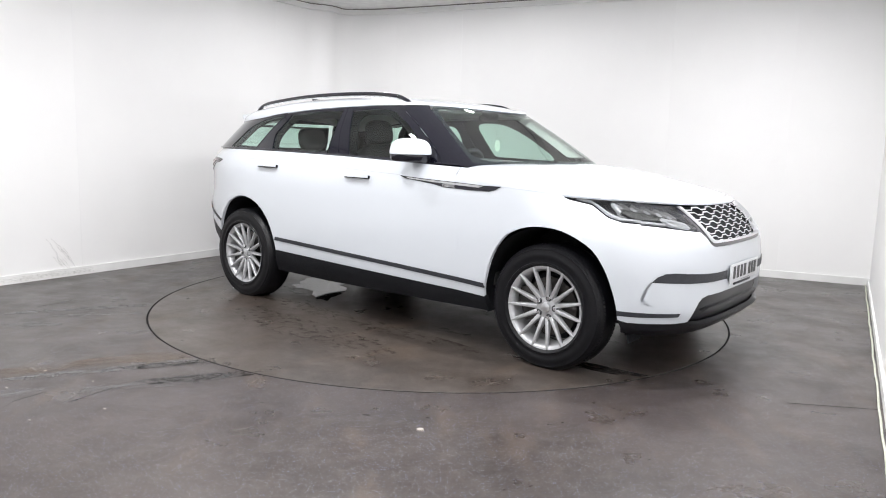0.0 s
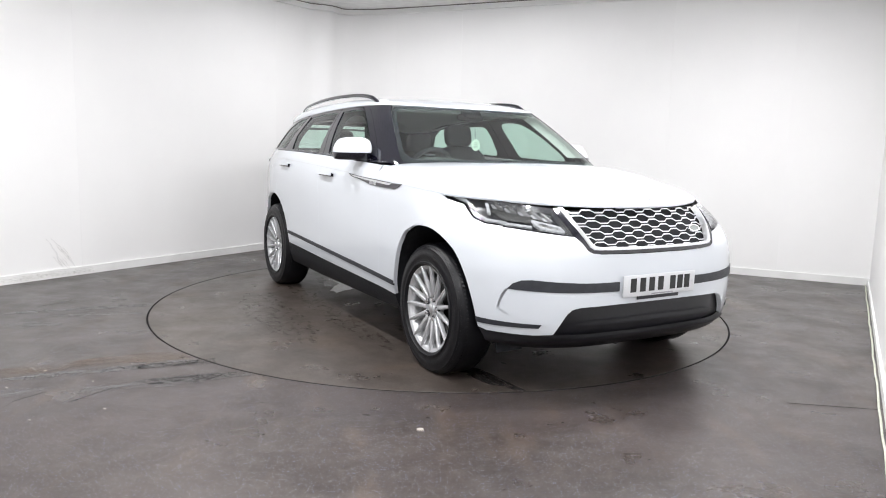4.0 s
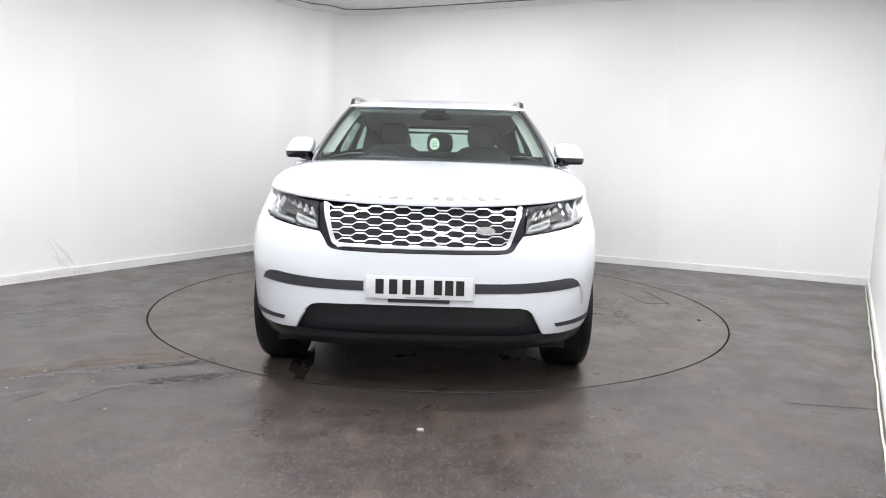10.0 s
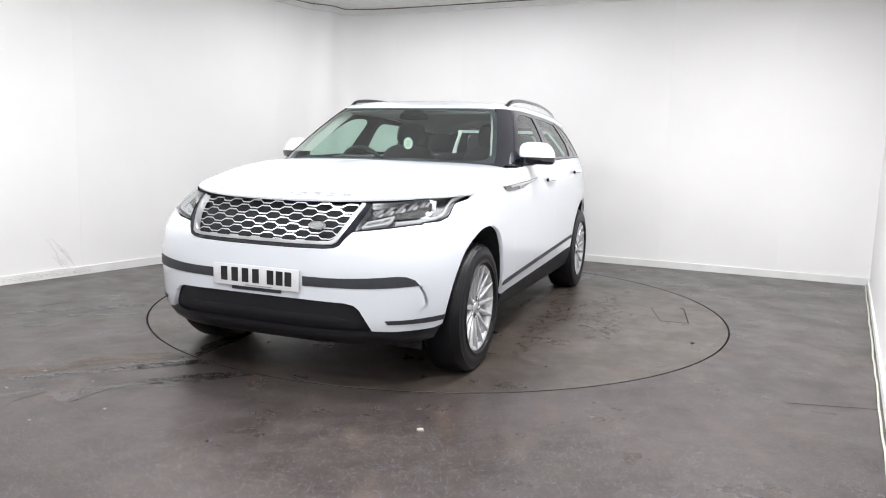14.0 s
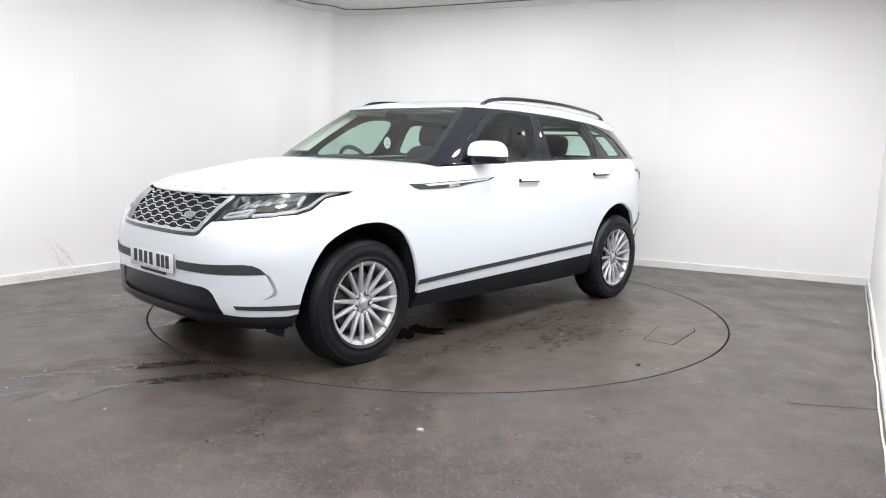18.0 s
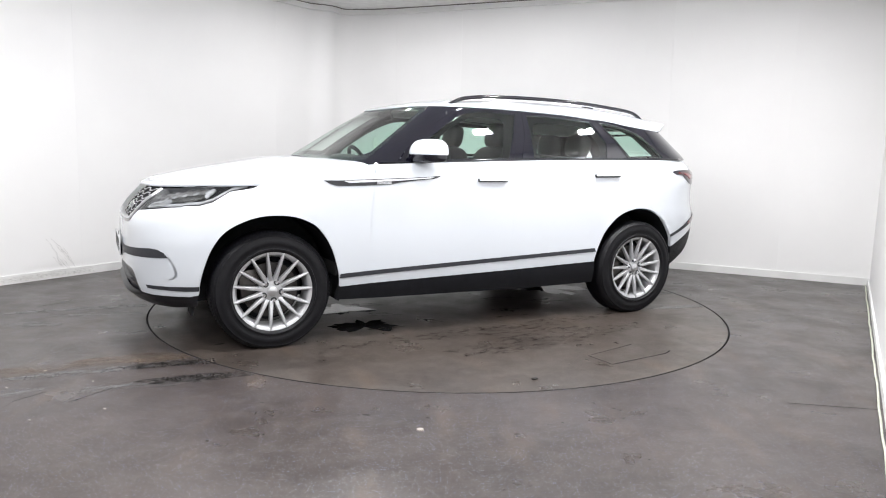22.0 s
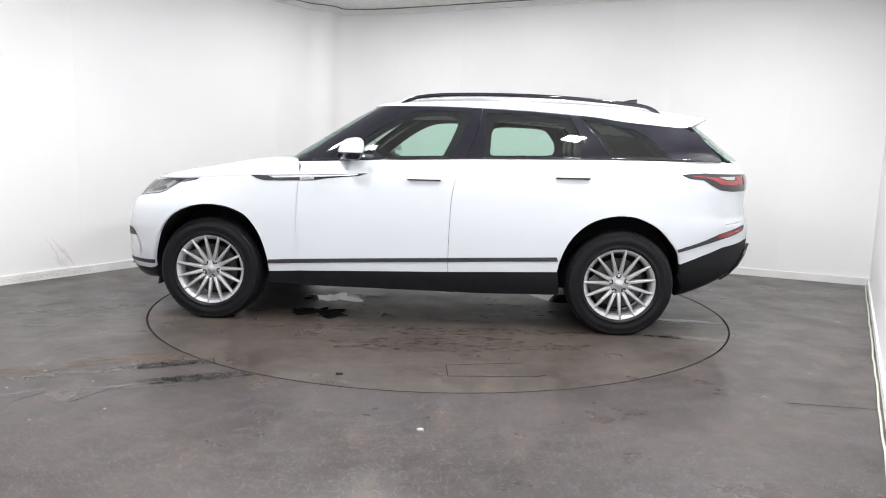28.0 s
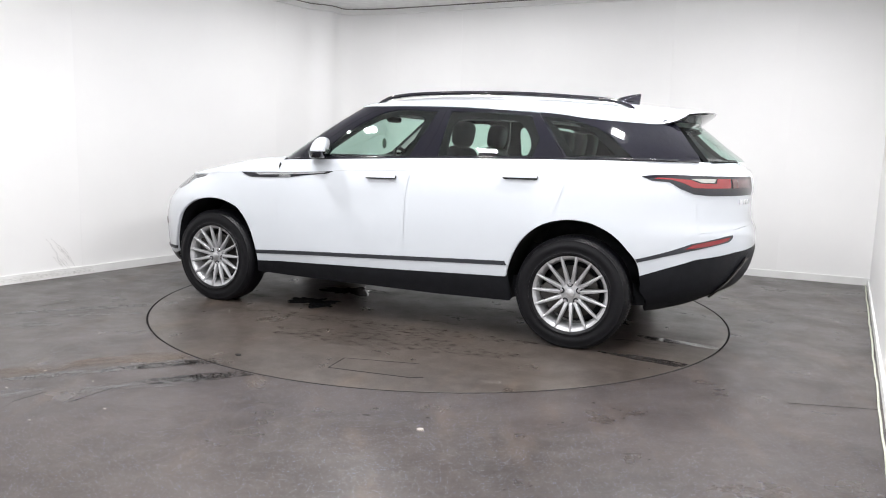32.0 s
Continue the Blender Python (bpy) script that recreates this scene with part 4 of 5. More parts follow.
def zigzag(k):
    """One wavy bar of the honeycomb grille, from one side of the frame to the other."""
    z0 = 0.9575 - 0.0257 * k
    edge = lambda z: 0.424 + (z - 0.79) * 0.40
    amp, per, flat = 0.0064, 0.134, 0.046
    ph = 0.0 if k % 2 else per / 2
    top, n = [], 10
    y = -0.7 + ph
    while y < 0.7:
        top += [(y - flat / 2, amp), (y + flat / 2, amp), (y + per / 2 - flat / 2, -amp), (y + per / 2 + flat / 2, -amp)]
        y += per
    lim = edge(z0)
    mids = [((a[0] + b[0]) / 2, (a[1] + b[1]) / 2) for a, b in zip(top, top[1:]) if a[1] != b[1]]
    top = sorted(top + mids)
    ys = sorted({round(p[0], 5) for p in top if abs(p[0]) < lim} | {round(-lim, 5), round(lim, 5)})
    wave = [np.interp(v, [p[0] for p in top], [p[1] for p in top]) for v in ys]
    th = [0.0018 + 0.0008 * min(1.0, abs(w) / amp) for w in wave]  # slimmer where the bar slants
    up = [(v, z0 + w + h) for v, w, h in zip(ys, wave, th)]
    down = [(v, z0 + w - h) for v, w, h in zip(ys, wave, th)]
    return fronts(BODY, up + down[::-1])


for k in range(8):
    skin("grille_bar", BODY, zigzag(k), SATIN_SILVER, grille, both=False, out=-0.012, depth=0.003, step=0.03)

def on_shell(shell, s, z, out=0.0):
    """The pose on the shell: x along it, z outwards."""
    p, n = Vector(shell.at(s, z)), Vector(shell.normal(s, z))
    if n.dot(Vector((p.x + 0.1, p.y, 0))) < 0:
        n = -n
    up = (Vector((0, 0, 1)) - n * n.z).normalized()
    m = Matrix((up.cross(n), up, n)).transposed().to_4x4()
    m.translation = p + n * out
    return m


badge = child("badge", bm_mesh("badge", prism([(0.047 * math.cos(2 * math.pi * i / 32), 0.022 * math.sin(2 * math.pi * i / 32)) for i in range(32)], 0, 0.008), CHROME, bevel=0.003), car, "silver oval badge",
              on_shell(BODY, *BODY.fore(0.315, 0.852), 0.0))
part("badge_face", prism([(0.036 * math.cos(2 * math.pi * i / 32), 0.015 * math.sin(2 * math.pi * i / 32)) for i in range(32)], 0.008, 0.0095), paint("badge_grey_green", (0.22, 0.24, 0.23), 0.35, metal=0.3), badge)

lamp_low = fronts(BODY, [(0.508, 0.838), (0.63, 0.853), (0.745, 0.870), (0.80, 0.876)]) + sides(BODY, [(1.93, 0.880), (1.846, 0.886), (1.809, 0.896), (1.775, 0.907), (1.72, 0.940), (1.67, 0.970), (1.60, 0.983), (1.546, 0.992), (1.498, 1.012)])
lamp_top = sides(BODY, [(x, float(crease(x)) - 0.005) for x in (1.55, 1.65, 1.75, 1.85)]) + fronts(BODY, [(0.78, 0.992), (0.70, 0.982), (0.62, 0.972), (0.531, 0.966)])
heads = skin("headlight", BODY, lamp_low + lamp_top, LAMP_DARK, car, "clear headlight with dark bezel", out=-0.05, depth=-0.045)
skin("lens", BODY, lamp_low + lamp_top, CLEAR, heads, "clear headlight lens", out=-0.002, depth=0.0, shadow=False)
g_low = sides(BODY, [(1.58, 0.996), (1.66, 0.983), (1.72, 0.955), (1.78, 0.921), (1.84, 0.900), (1.93, 0.891)]) + fronts(BODY, [(0.80, 0.888), (0.74, 0.884), (0.675, 0.876)])
skin("light_guide", BODY, g_low + [(s, z + 0.011) for s, z in g_low[::-1]], LIGHT_GUIDE, heads, "pale daytime light guide", out=-0.016, depth=0.02, step=0.03)
skin("light_guide", BODY, fronts(BODY, [(0.806, 0.940), (0.800, 0.945), (0.787, 0.984), (0.775, 0.984), (0.790, 0.945), (0.798, 0.940)]), LIGHT_GUIDE, heads, "pale daytime light guide", out=-0.016, depth=0.02, step=0.03)
ring_out = fronts(BODY, [(0.655, 0.918), (0.545, 0.888), (0.530, 0.862), (0.545, 0.858), (0.640, 0.878), (0.655, 0.892)])
ring_in = fronts(BODY, [(0.644, 0.906), (0.556, 0.881), (0.546, 0.870), (0.556, 0.869), (0.634, 0.886), (0.644, 0.895)])
skin("light_guide", BODY, ring_out, LIGHT_GUIDE, heads, "pale indicator ring", out=-0.018, depth=0.02, step=0.03, holes=[ring_in])
skin("indicator", BODY, ring_in, GREY_LENS, heads, "grey indicator lens", out=-0.03, depth=0.0)
chamber = fronts(BODY, [(0.585, 0.925), (0.66, 0.915), (0.76, 0.925), (0.785, 0.970), (0.70, 0.968), (0.60, 0.958)])
skin("lamp_chamber", BODY, chamber, GREY_CHAMBER, heads, "grey lamp chamber", out=-0.042, depth=0.0, step=0.03)
for i, y in enumerate((0.575, 0.615, 0.66, 0.705, 0.748)):
    z = 0.936 + 0.012 * i
    pts = fronts(BODY, [(y - 0.016, z - 0.017), (y - 0.004, z - 0.015), (y + 0.014, z + 0.019), (y + 0.002, z + 0.017)])
    skin("reflector", BODY, pts, LAMP_BRIGHT, heads, "bright reflector cell", out=-0.026, depth=0.03, step=0.03)
    skin("reflector_lens", BODY, fronts(BODY, [(y + 0.004, z - 0.012), (y + 0.018, z - 0.010), (y + 0.020, z + 0.004), (y + 0.010, z + 0.002)]), LIGHT_GUIDE, heads, out=-0.034, depth=0.01, step=0.03)
for y, z in ((0.60, 0.857), (0.64, 0.866), (0.70, 0.876)):
    skin("reflector", BODY, fronts(BODY, [(y - 0.012, z - 0.003), (y + 0.012, z), (y + 0.012, z + 0.006), (y - 0.012, z + 0.003)]), LAMP_BRIGHT, heads, "small bright reflector", out=-0.03, depth=0.01, step=0.03)

plate = new("number_plate")
plate.parent = car
plate.matrix_basis = pose(2.249, 0, 0.579) @ pose(0, 0, 0, 90, 0, 90)
tagged(plate, "white number plate with black bars")
part("plate_base", one_box(0.52, 0.112, 0.006, pose(0, 0, 0.003)), PLATE_WHITE, plate, bevel=0.003)
part("plate_holder", one_box(0.30, 0.05, 0.008, pose(0, -0.05, -0.005)), TRIM_BLACK, plate, "black plate holder", bevel=0.003)
for x in (-0.190, -0.124, -0.060, 0.004, 0.092, 0.146, 0.198):
    part("plate_bar", one_box(0.040, 0.072, 0.0014, pose(x, 0.004, 0.0066)), INK, plate)
for x in (-0.24, 0.24):
    part("plate_screw", prism([(x + 0.006 * math.cos(a), 0.006 * math.sin(a)) for a in np.linspace(0, 6.0, 12)], 0.006, 0.008), PLATE_WHITE, plate)
part("plate_note", one_box(0.16, 0.006, 0.001, pose(0.02, -0.047, 0.0066)), paint("grey_print", (0.3, 0.3, 0.32), 0.5), plate)


def bonnet_at(s, f):
    """A point of the bonnet: s along its edge, f the way up."""
    z = 0.975
    for _ in range(8):
        z = float(crease(BODY.at(s, z)[0]))
    o, k = BODY.at(s, z), min(abs(s) / 1.15, 1.0) ** 4
    q = 1.27 + (3.8 - 1.27) * k
    apex = np.array([1.06, 0.0, 1.168])
    p = o + (apex - o) * f
    p[2] = o[2] + (apex[2] - o[2]) * (1 - (1 - f) ** q) ** (1 / q)
    return Vector(p)


BAR_GREY = paint("grey_bar_metal", (0.42, 0.42, 0.43), 0.35, metal=0.6)
for y in (-0.395, -0.315, -0.232, -0.150, -0.070, 0.062, 0.142, 0.226, 0.308, 0.388):
    s = BODY.fore(y * 1.03, 0.97)[0]
    p, a, b = bonnet_at(s, 0.055), bonnet_at(s + 0.005, 0.055), bonnet_at(s, 0.063)
    along_, up = (a - p).normalized(), (b - p).normalized()
    n = along_.cross(up).normalized()
    up = n.cross(along_)
    m = Matrix((along_, up, n)).transposed().to_4x4()
    m.translation = p
    child("bonnet_bar", bm_mesh("bonnet_bar", one_box(0.042, 0.048, 0.005, taper=(0.95, 0.95)), BAR_GREY, bevel=0.0008), bonnet, "small silver bar", m)

# ---- flanks: blades, handles, mirrors ----
skin("wing_blade", BODY, sides(BODY, [(1.128, 1.036), (1.085, 1.014), (1.04, 1.002), (0.9, 1.003), (0.69, 1.011), (0.60, 1.026), (0.50, 1.038), (0.37, 1.050), (0.315, 1.069), (0.40, 1.062), (0.56, 1.054), (0.80, 1.045), (1.0, 1.036)]), GLOSS_BLACK, car, "black blade trim on the wing", out=0.005, depth=0.01)
skin("blade_insert", BODY, sides(BODY, [(1.0, 1.033), (0.965, 1.021), (0.80, 1.028), (0.60, 1.038), (0.40, 1.051), (0.37, 1.060), (0.56, 1.050), (0.80, 1.041)]), SATIN_SILVER, car, "silver blade insert", out=0.008, depth=0.006)
for k in range(3):
    skin("blade_fin", BODY, sides(BODY, [(0.78, 1.016 + 0.006 * k), (0.68, 1.019 + 0.006 * k), (0.68, 1.016 + 0.006 * k), (0.78, 1.013 + 0.006 * k)]), SATIN_SILVER, car, out=0.007, depth=0.004)
# The faint shade of the shoulder crease, painted as a thin grey strip.
skin("shoulder_crease_shade", BODY, sides(BODY, along(crease, 0.30, -1.42, 14, 0.0015) + along(crease, -1.42, 0.30, 14, -0.0015)), paint("crease_shade_grey", (0.45, 0.46, 0.47), 0.5), car, "thin grey line painted as the shade of the shoulder crease", out=0.0008, depth=0.0)
for x0, x1, own in ((0.035, -0.195, front_doors), (-0.972, -1.200, rear_doors)):
    zc = float(crease((x0 + x1) / 2)) - 0.045
    h = skin("door_handle", BODY, sides(BODY, [(x0, zc - 0.012), (x0 - 0.008, zc - 0.015), (x1 + 0.004, zc - 0.013), (x1, zc + 0.010), (x0, zc + 0.008)]), GLOSS_BLACK, own, "black door handle underside", out=0.022, depth=0.024)
    skin("handle_blade", BODY, sides(BODY, [(x0 + 0.002, zc - 0.008), (x1 - 0.001, zc - 0.006), (x1 - 0.001, zc + 0.017), (x0 + 0.002, zc + 0.015)]), WHITE, h, "white handle blade", out=0.030, depth=0.010)
v, f, nn = patch(BODY, [(BODY.side(-1.60, 1.0)[0] + 0.055 * math.cos(a), 0.985 + 0.088 * math.sin(a)) for a in np.linspace(0, 2 * math.pi, 28)[:-1]], 0.0015, 0.004, 0.04)
v, f, nn = mirrored(v, f, nn)
child("fuel_flap", mesh_of("fuel_flap", v, f, WHITE, normals=nn), car, "white round fuel flap")


def ellipsoid_box(sx, sy, sz, power=3.2, n=20, m=20):
    """A box with softly swollen faces."""
    V, Fc = [], []
    for i in range(n + 1):
        th = math.pi * i / n
        for j in range(m):
            ph = 2 * math.pi * j / m
            d = np.array([math.sin(th) * math.cos(ph), math.sin(th) * math.sin(ph), math.cos(th)])
            r = (np.abs(d) ** power).sum() ** (-1 / power)
            V.append(d * r * (sx / 2, sy / 2, sz / 2))
    for i in range(n):
        for j in range(m):
            Fc.append((i * m + j, (i + 1) * m + j, (i + 1) * m + (j + 1) % m, i * m + (j + 1) % m))
    return V, Fc


def soft(name, size, m, material, parent, label="", power=3.2, shape=None):
    V, Fc = ellipsoid_box(*size, power)
    V = [m @ Vector(shape(Vector(p)) if shape else p) for p in V]
    return child(name, mesh_of(name, V, Fc, material), parent, label)


def loft(name, levels, material, k, n=32, p=3.4):
    """A closed body over level sections (z, centre x, centre y, half length, half width); its front leans back outwards."""
    V, Fc = [], []
    for z, cx, cy, hx, hy in levels:
        for j in range(n):
            c, q = math.cos(2 * math.pi * j / n), math.sin(2 * math.pi * j / n)
            r = (abs(c) ** p + abs(q) ** p) ** (-1 / p)
            y = hy * r * q
            x = hx * r * c
            V.append((cx + (x * (1 - 0.18 * (y * k / hy)) if x > 0 else x * 0.9) - 0.42 * k * y, cy + y, z))
    for i in range(len(levels) - 1):
        for j in range(n):
            a, b = i * n + j, i * n + (j + 1) % n
            Fc.append((a, b, b + n, a + n))
    Fc += [tuple(range(n))[::-1], tuple(range((len(levels) - 1) * n, len(levels) * n))]
    me = mesh_of(name, V, Fc, material)
    me.set_sharp_from_angle(angle=radians(50))
    return me


for k in (1, -1):
    mir = new("door_mirror")
    mir.parent = car
    tagged(mir, "white door mirror with black base")
    cap = [(1.208, 0.074, 0.104), (1.214, 0.077, 0.107), (1.235, 0.076, 0.107), (1.262, 0.071, 0.102), (1.286, 0.060, 0.091), (1.301, 0.044, 0.073), (1.309, 0.022, 0.042)]
    foot = [(1.160, 0.050, 0.082), (1.164, 0.062, 0.096), (1.180, 0.071, 0.104), (1.2065, 0.075, 0.106)]
    child("mirror_cap", loft("mirror_cap", [(z, 0.425 - 0.2 * (z - 1.19), k * (0.980 - 0.25 * (z - 1.19)), hx, hy) for z, hx, hy in cap], WHITE, k), mir, "white mirror cap")
    child("mirror_base", loft("mirror_base", [(z, 0.428, k * 0.980, hx, hy) for z, hx, hy in foot], GLOSS_BLACK, k), mir, "black mirror base")
    soft("mirror_arm", (0.11, 0.16, 0.030), pose(0.46, k * 0.890, 1.162), GLOSS_BLACK, mir, "black mirror arm", 2.6)
    bm = prism([(0.07 * abs(math.cos(a)) ** 0.6 * np.sign(math.cos(a)), 0.045 * abs(math.sin(a)) ** 0.6 * np.sign(math.sin(a))) for a in np.linspace(0, 2 * math.pi, 29)[:-1]], 0, 0.004)
    part("mirror_glass", bm, CHROME, mir, "mirror glass", at=pose(0.353, k * 0.972, 1.238) @ pose(0, 0, 0, 90, 0, -90 + 22 * k))

# ---- roof rails, fin, spoiler, chrome line ----
for k in (1, -1):
    path = smooth_line([(0.125, 0.640, 1.556), (0.06, 0.646, 1.590), (-0.02, 0.648, 1.613), (-0.236, 0.648, 1.632), (-0.636, 0.645, 1.638), (-1.032, 0.632, 1.628), (-1.426, 0.605, 1.602), (-1.583, 0.585, 1.585), (-1.66, 0.575, 1.562), (-1.71, 0.57, 1.530)], 5)
    tube([(x, y * k, z) for x, y, z in path], 0.017, car, "roof_rail", GLOSS_BLACK, "black roof rail", flat=0.8, n=10)
    tube([(x, (y + 0.008) * k, z - 0.016) for x, y, z in path[8:-8]], 0.005, car, "rail_line", CHROME, "thin bright line under the rail", n=6)
    tube([(x, k * (CABIN.at(CABIN.side(x, float(belt(x)) + 0.002)[0], float(belt(x)) + 0.002)[1] + 0.006), float(belt(x)) + 0.004) for x in np.linspace(0.72, -2.02, 40)], 0.007, car, "belt_trim", GLOSS_BLACK, "gloss black waist trim", n=6)
    line = [(x, z) for x, z in ((-1.351, 1.212), (-1.30, 1.28), (-1.243, 1.36), (-1.19, 1.425), (-1.130, 1.497))]
    tube([tuple(Vector(CABIN.at(CABIN.side(x, z)[0], z) * (1, k, 1)) * 1.0) for x, z in line], 0.0022, car, "quarter_strip", GLOSS_BLACK, "thin strip beside the quarter window", n=6)
fin = prism([(-1.43, 1.60), (-1.52, 1.650), (-1.60, 1.668), (-1.662, 1.676), (-1.660, 1.655), (-1.652, 1.58)], -0.018, 0.018, pose(0, 0, 0, 90, 0, 0))
part("roof_fin", fin, GLOSS_BLACK, car, "black antenna fin", bevel=0.006)
_, rim_pts = spoiler_edge()
for k in (1, -1):
    V, Fc = [], []
    for i, p in enumerate(rim_pts):
        t = i / (len(rim_pts) - 1)
        low = CABIN.at(CABIN.aft(0.60 * (1 - t), 1.455)[0], 1.455)
        V += [(p[0] * 0.998 - 0.0, p[1] * 0.995 * k, p[2] - 0.013), (low[0] + 0.004, low[1] * k, low[2])]
    for i in range(len(rim_pts) - 1):
        Fc.append((2 * i, 2 * i + 1, 2 * i + 3, 2 * i + 2))
    child("spoiler_underside", mesh_of("spoiler_underside", V, Fc, GLOSS_BLACK), car, "gloss black spoiler underside")

# ---- tail lamps ----
tail = sides(BODY, [(-1.826, 1.114), (-1.888, 1.089), (-1.985, 1.083), (-2.055, 1.043), (-2.125, 1.014)]) + backs(BODY, [(0.70, 1.006), (0.55, 1.006), (0.30, 1.010), (0.30, 1.120), (0.55, 1.122), (0.74, 1.124)]) + sides(BODY, [(-2.0, 1.127), (-1.90, 1.123)])
tails = skin("tail_lamp", BODY, tail, GLOSS_BLACK, car, "tail lamp in a black surround", out=0.006, depth=0.02)
skin("lamp_lens", BODY, sides(BODY, [(-1.914, 1.107), (-1.90, 1.101), (-2.0, 1.097), (-2.06, 1.080), (-2.12, 1.052)]) + backs(BODY, [(0.70, 1.050), (0.58, 1.052), (0.57, 1.106), (0.645, 1.107), (0.66, 1.078)]) + sides(BODY, [(-2.15, 1.078), (-2.10, 1.098), (-2.0, 1.105)]), RED_LENS, tails, "red lamp lens", out=0.010, depth=0.006, step=0.03)
skin("lamp_lens", BODY, backs(BODY, [(0.56, 1.052), (0.34, 1.054), (0.34, 1.104), (0.555, 1.106)]), RED_DARK, tails, "dark red lamp lens", out=0.010, depth=0.006, step=0.03)
skin("lamp_lens", BODY, sides(BODY, [(-2.10, 1.104), (-2.16, 1.083)]) + backs(BODY, [(0.67, 1.083), (0.655, 1.104)]), GREY_LENS, tails, "pale reversing lens", out=0.012, depth=0.006, step=0.03)
for y, w in ((0.46, 0.035), (0.41, 0.035), (0.36, 0.04)):
    m = on_shell(BODY, *BODY.aft(y, 0.965), 0.002)
    child("tailgate_bar", bm_mesh("tailgate_bar", one_box(w, 0.03, 0.006), CHROME, bevel=0.001), car, "small silver bar", m)
for k in (1, -1):
    V = [Vector(BODY.at(s, z)) + Vector(BODY.normal(s, z)) * 0.0 for s, z in backs(BODY, [(0.50, 0.35), (0.535, 0.40), (0.53, 0.46), (0.50, 0.53), (0.42, 0.61)])]
    tube([(p.x - 0.012, (p.y + 0.006) * k, p.z) for p in V], 0.012, car, "exhaust_trim", DISC, "dull grey exhaust trim", flat=0.6)

# ---- cowl and wipers ----
cowl_pts = [(1.07, 0.0), (1.03, 0.3), (0.93, 0.6), (0.80, 0.80), (0.72, 0.80), (0.80, 0.6), (0.90, 0.3), (0.93, 0.0)]
cowl_all = cowl_pts + [(x, -y) for x, y in cowl_pts[::-1] if y > 0]
V = [(x, y, 1.150 - 0.028 * abs(y) ** 2) for x, y in cowl_all] + [(x, y, 1.06) for x, y in cowl_all]
n = len(cowl_all)
child("cowl", mesh_of("cowl", V, [tuple(range(n)), tuple(range(2 * n - 1, n - 1, -1))] + [(i, n + i, n + (i + 1) % n, (i + 1) % n) for i in range(n)], TRIM_BLACK, smooth=False), car, "black windscreen cowl")
for y0, y1 in ((0.55, -0.15), (-0.10, -0.66)):
    tube([(1.03 - 0.28 * y * y, y, 1.168 - 0.03 * abs(y)) for y in np.linspace(y0, y1, 8)], 0.008, car, "wiper", TRIM_BLACK, "black wiper", n=6)

# ---- cabin ----
def cabin_skin(name, outline, shell, material, out):
    skin(name, shell, outline, material, car, "dark cabin side trim", out=out, depth=0.0, step=0.09)


cabin_skin("door_card", sides(BODY, [(0.95, 0.45), (-0.93, 0.47), (-1.0, 0.88), (-2.02, 0.90)] + along(belt, -2.05, 0.95, 8, -0.01)), BODY, CABIN_DARK, -0.055)
FI = smooth_line([(0.38, 1.186), (0.0, 1.196), (-0.17, 1.206), (-0.215, 1.25), (-0.285, 1.42), (-0.275, 1.475), (-0.20, 1.495), (-0.05, 1.488), (0.06, 1.455), (0.19, 1.385), (0.31, 1.300), (0.405, 1.225)], 4, True)
RI = smooth_line([(-0.545, 1.215), (-0.8, 1.22), (-1.05, 1.226), (-1.10, 1.26), (-1.095, 1.335), (-1.02, 1.435), (-0.94, 1.462), (-0.75, 1.47), (-0.59, 1.468), (-0.535, 1.43), (-0.525, 1.30)], 4, True)
for outline, hole in ((f_frame, FI), (r_frame, RI)):
    skin("inner_frame", CABIN, sides(CABIN, outline), CABIN_BLACK, car, "cabin window surround", out=-0.03, depth=0.0, holes=[sides(CABIN, hole)])
skin("inner_pillar", CABIN, sides(CABIN, q_frame) + d_edge + sides(CABIN, rim_back + [(-1.131, 1.497), (-1.246, 1.36)]), CABIN_BLACK, car, "cabin rear pillar trim", out=-0.03, depth=0.0, holes=[sides(CABIN, [(-1.40, 1.24), (-1.28, 1.40), (-1.20, 1.465), (-1.36, 1.45), (-1.50, 1.39), (-1.66, 1.25)])])
for k in (1, -1):
    V = []
    for y, z in ((0.775, 1.208), (0.757, 1.26), (0.738, 1.30), (0.712, 1.36), (0.684, 1.42), (0.656, 1.47), (0.630, 1.515)):
        p = CABIN.at(*CABIN.fore(y, z)) - np.array([0.012, 0.006, 0.0])
        V += [(p[0], p[1] * k, p[2]), (p[0] - 0.10, (p[1] - 0.075) * k, p[2])]
    child("inner_screen_pillar", mesh_of("inner_screen_pillar", V, [(2 * i, 2 * i + 1, 2 * i + 3, 2 * i + 2) for i in range(6)], CABIN_LINING), car, "pale cabin pillar trim")
v, f = roof_mesh()
child("roof_lining", mesh_of("roof_lining", [((x + 0.5) * 0.97 - 0.5, y * 0.97, z - 0.03) for x, y, z in v], f, CABIN_LINING), car, "grey roof lining")
part("cabin_floor", one_box(1.75, 1.5, 0.05, pose(-0.1, 0, 0.44)), CABIN_DARK, car, "dark cabin carpet")
part("boot_floor", one_box(0.95, 0.95, 0.05, pose(-1.45, 0, 0.50)), CABIN_DARK, car, "dark boot carpet")
skin("tailgate_trim", CABIN, rw + [(6 - s, z) for s, z in rw[::-1] if s < 2.999], CABIN_BLACK, car, "black tailgate inner trim", both=False, out=-0.035, depth=0.0,
     holes=[(lambda q: q + [(6 - s, z) for s, z in q[::-1] if s < 2.999])(backs(CABIN, [(0.0, 1.25), (0.44, 1.25), (0.48, 1.275), (0.46, 1.36), (0.42, 1.43), (0.0, 1.44)]))])
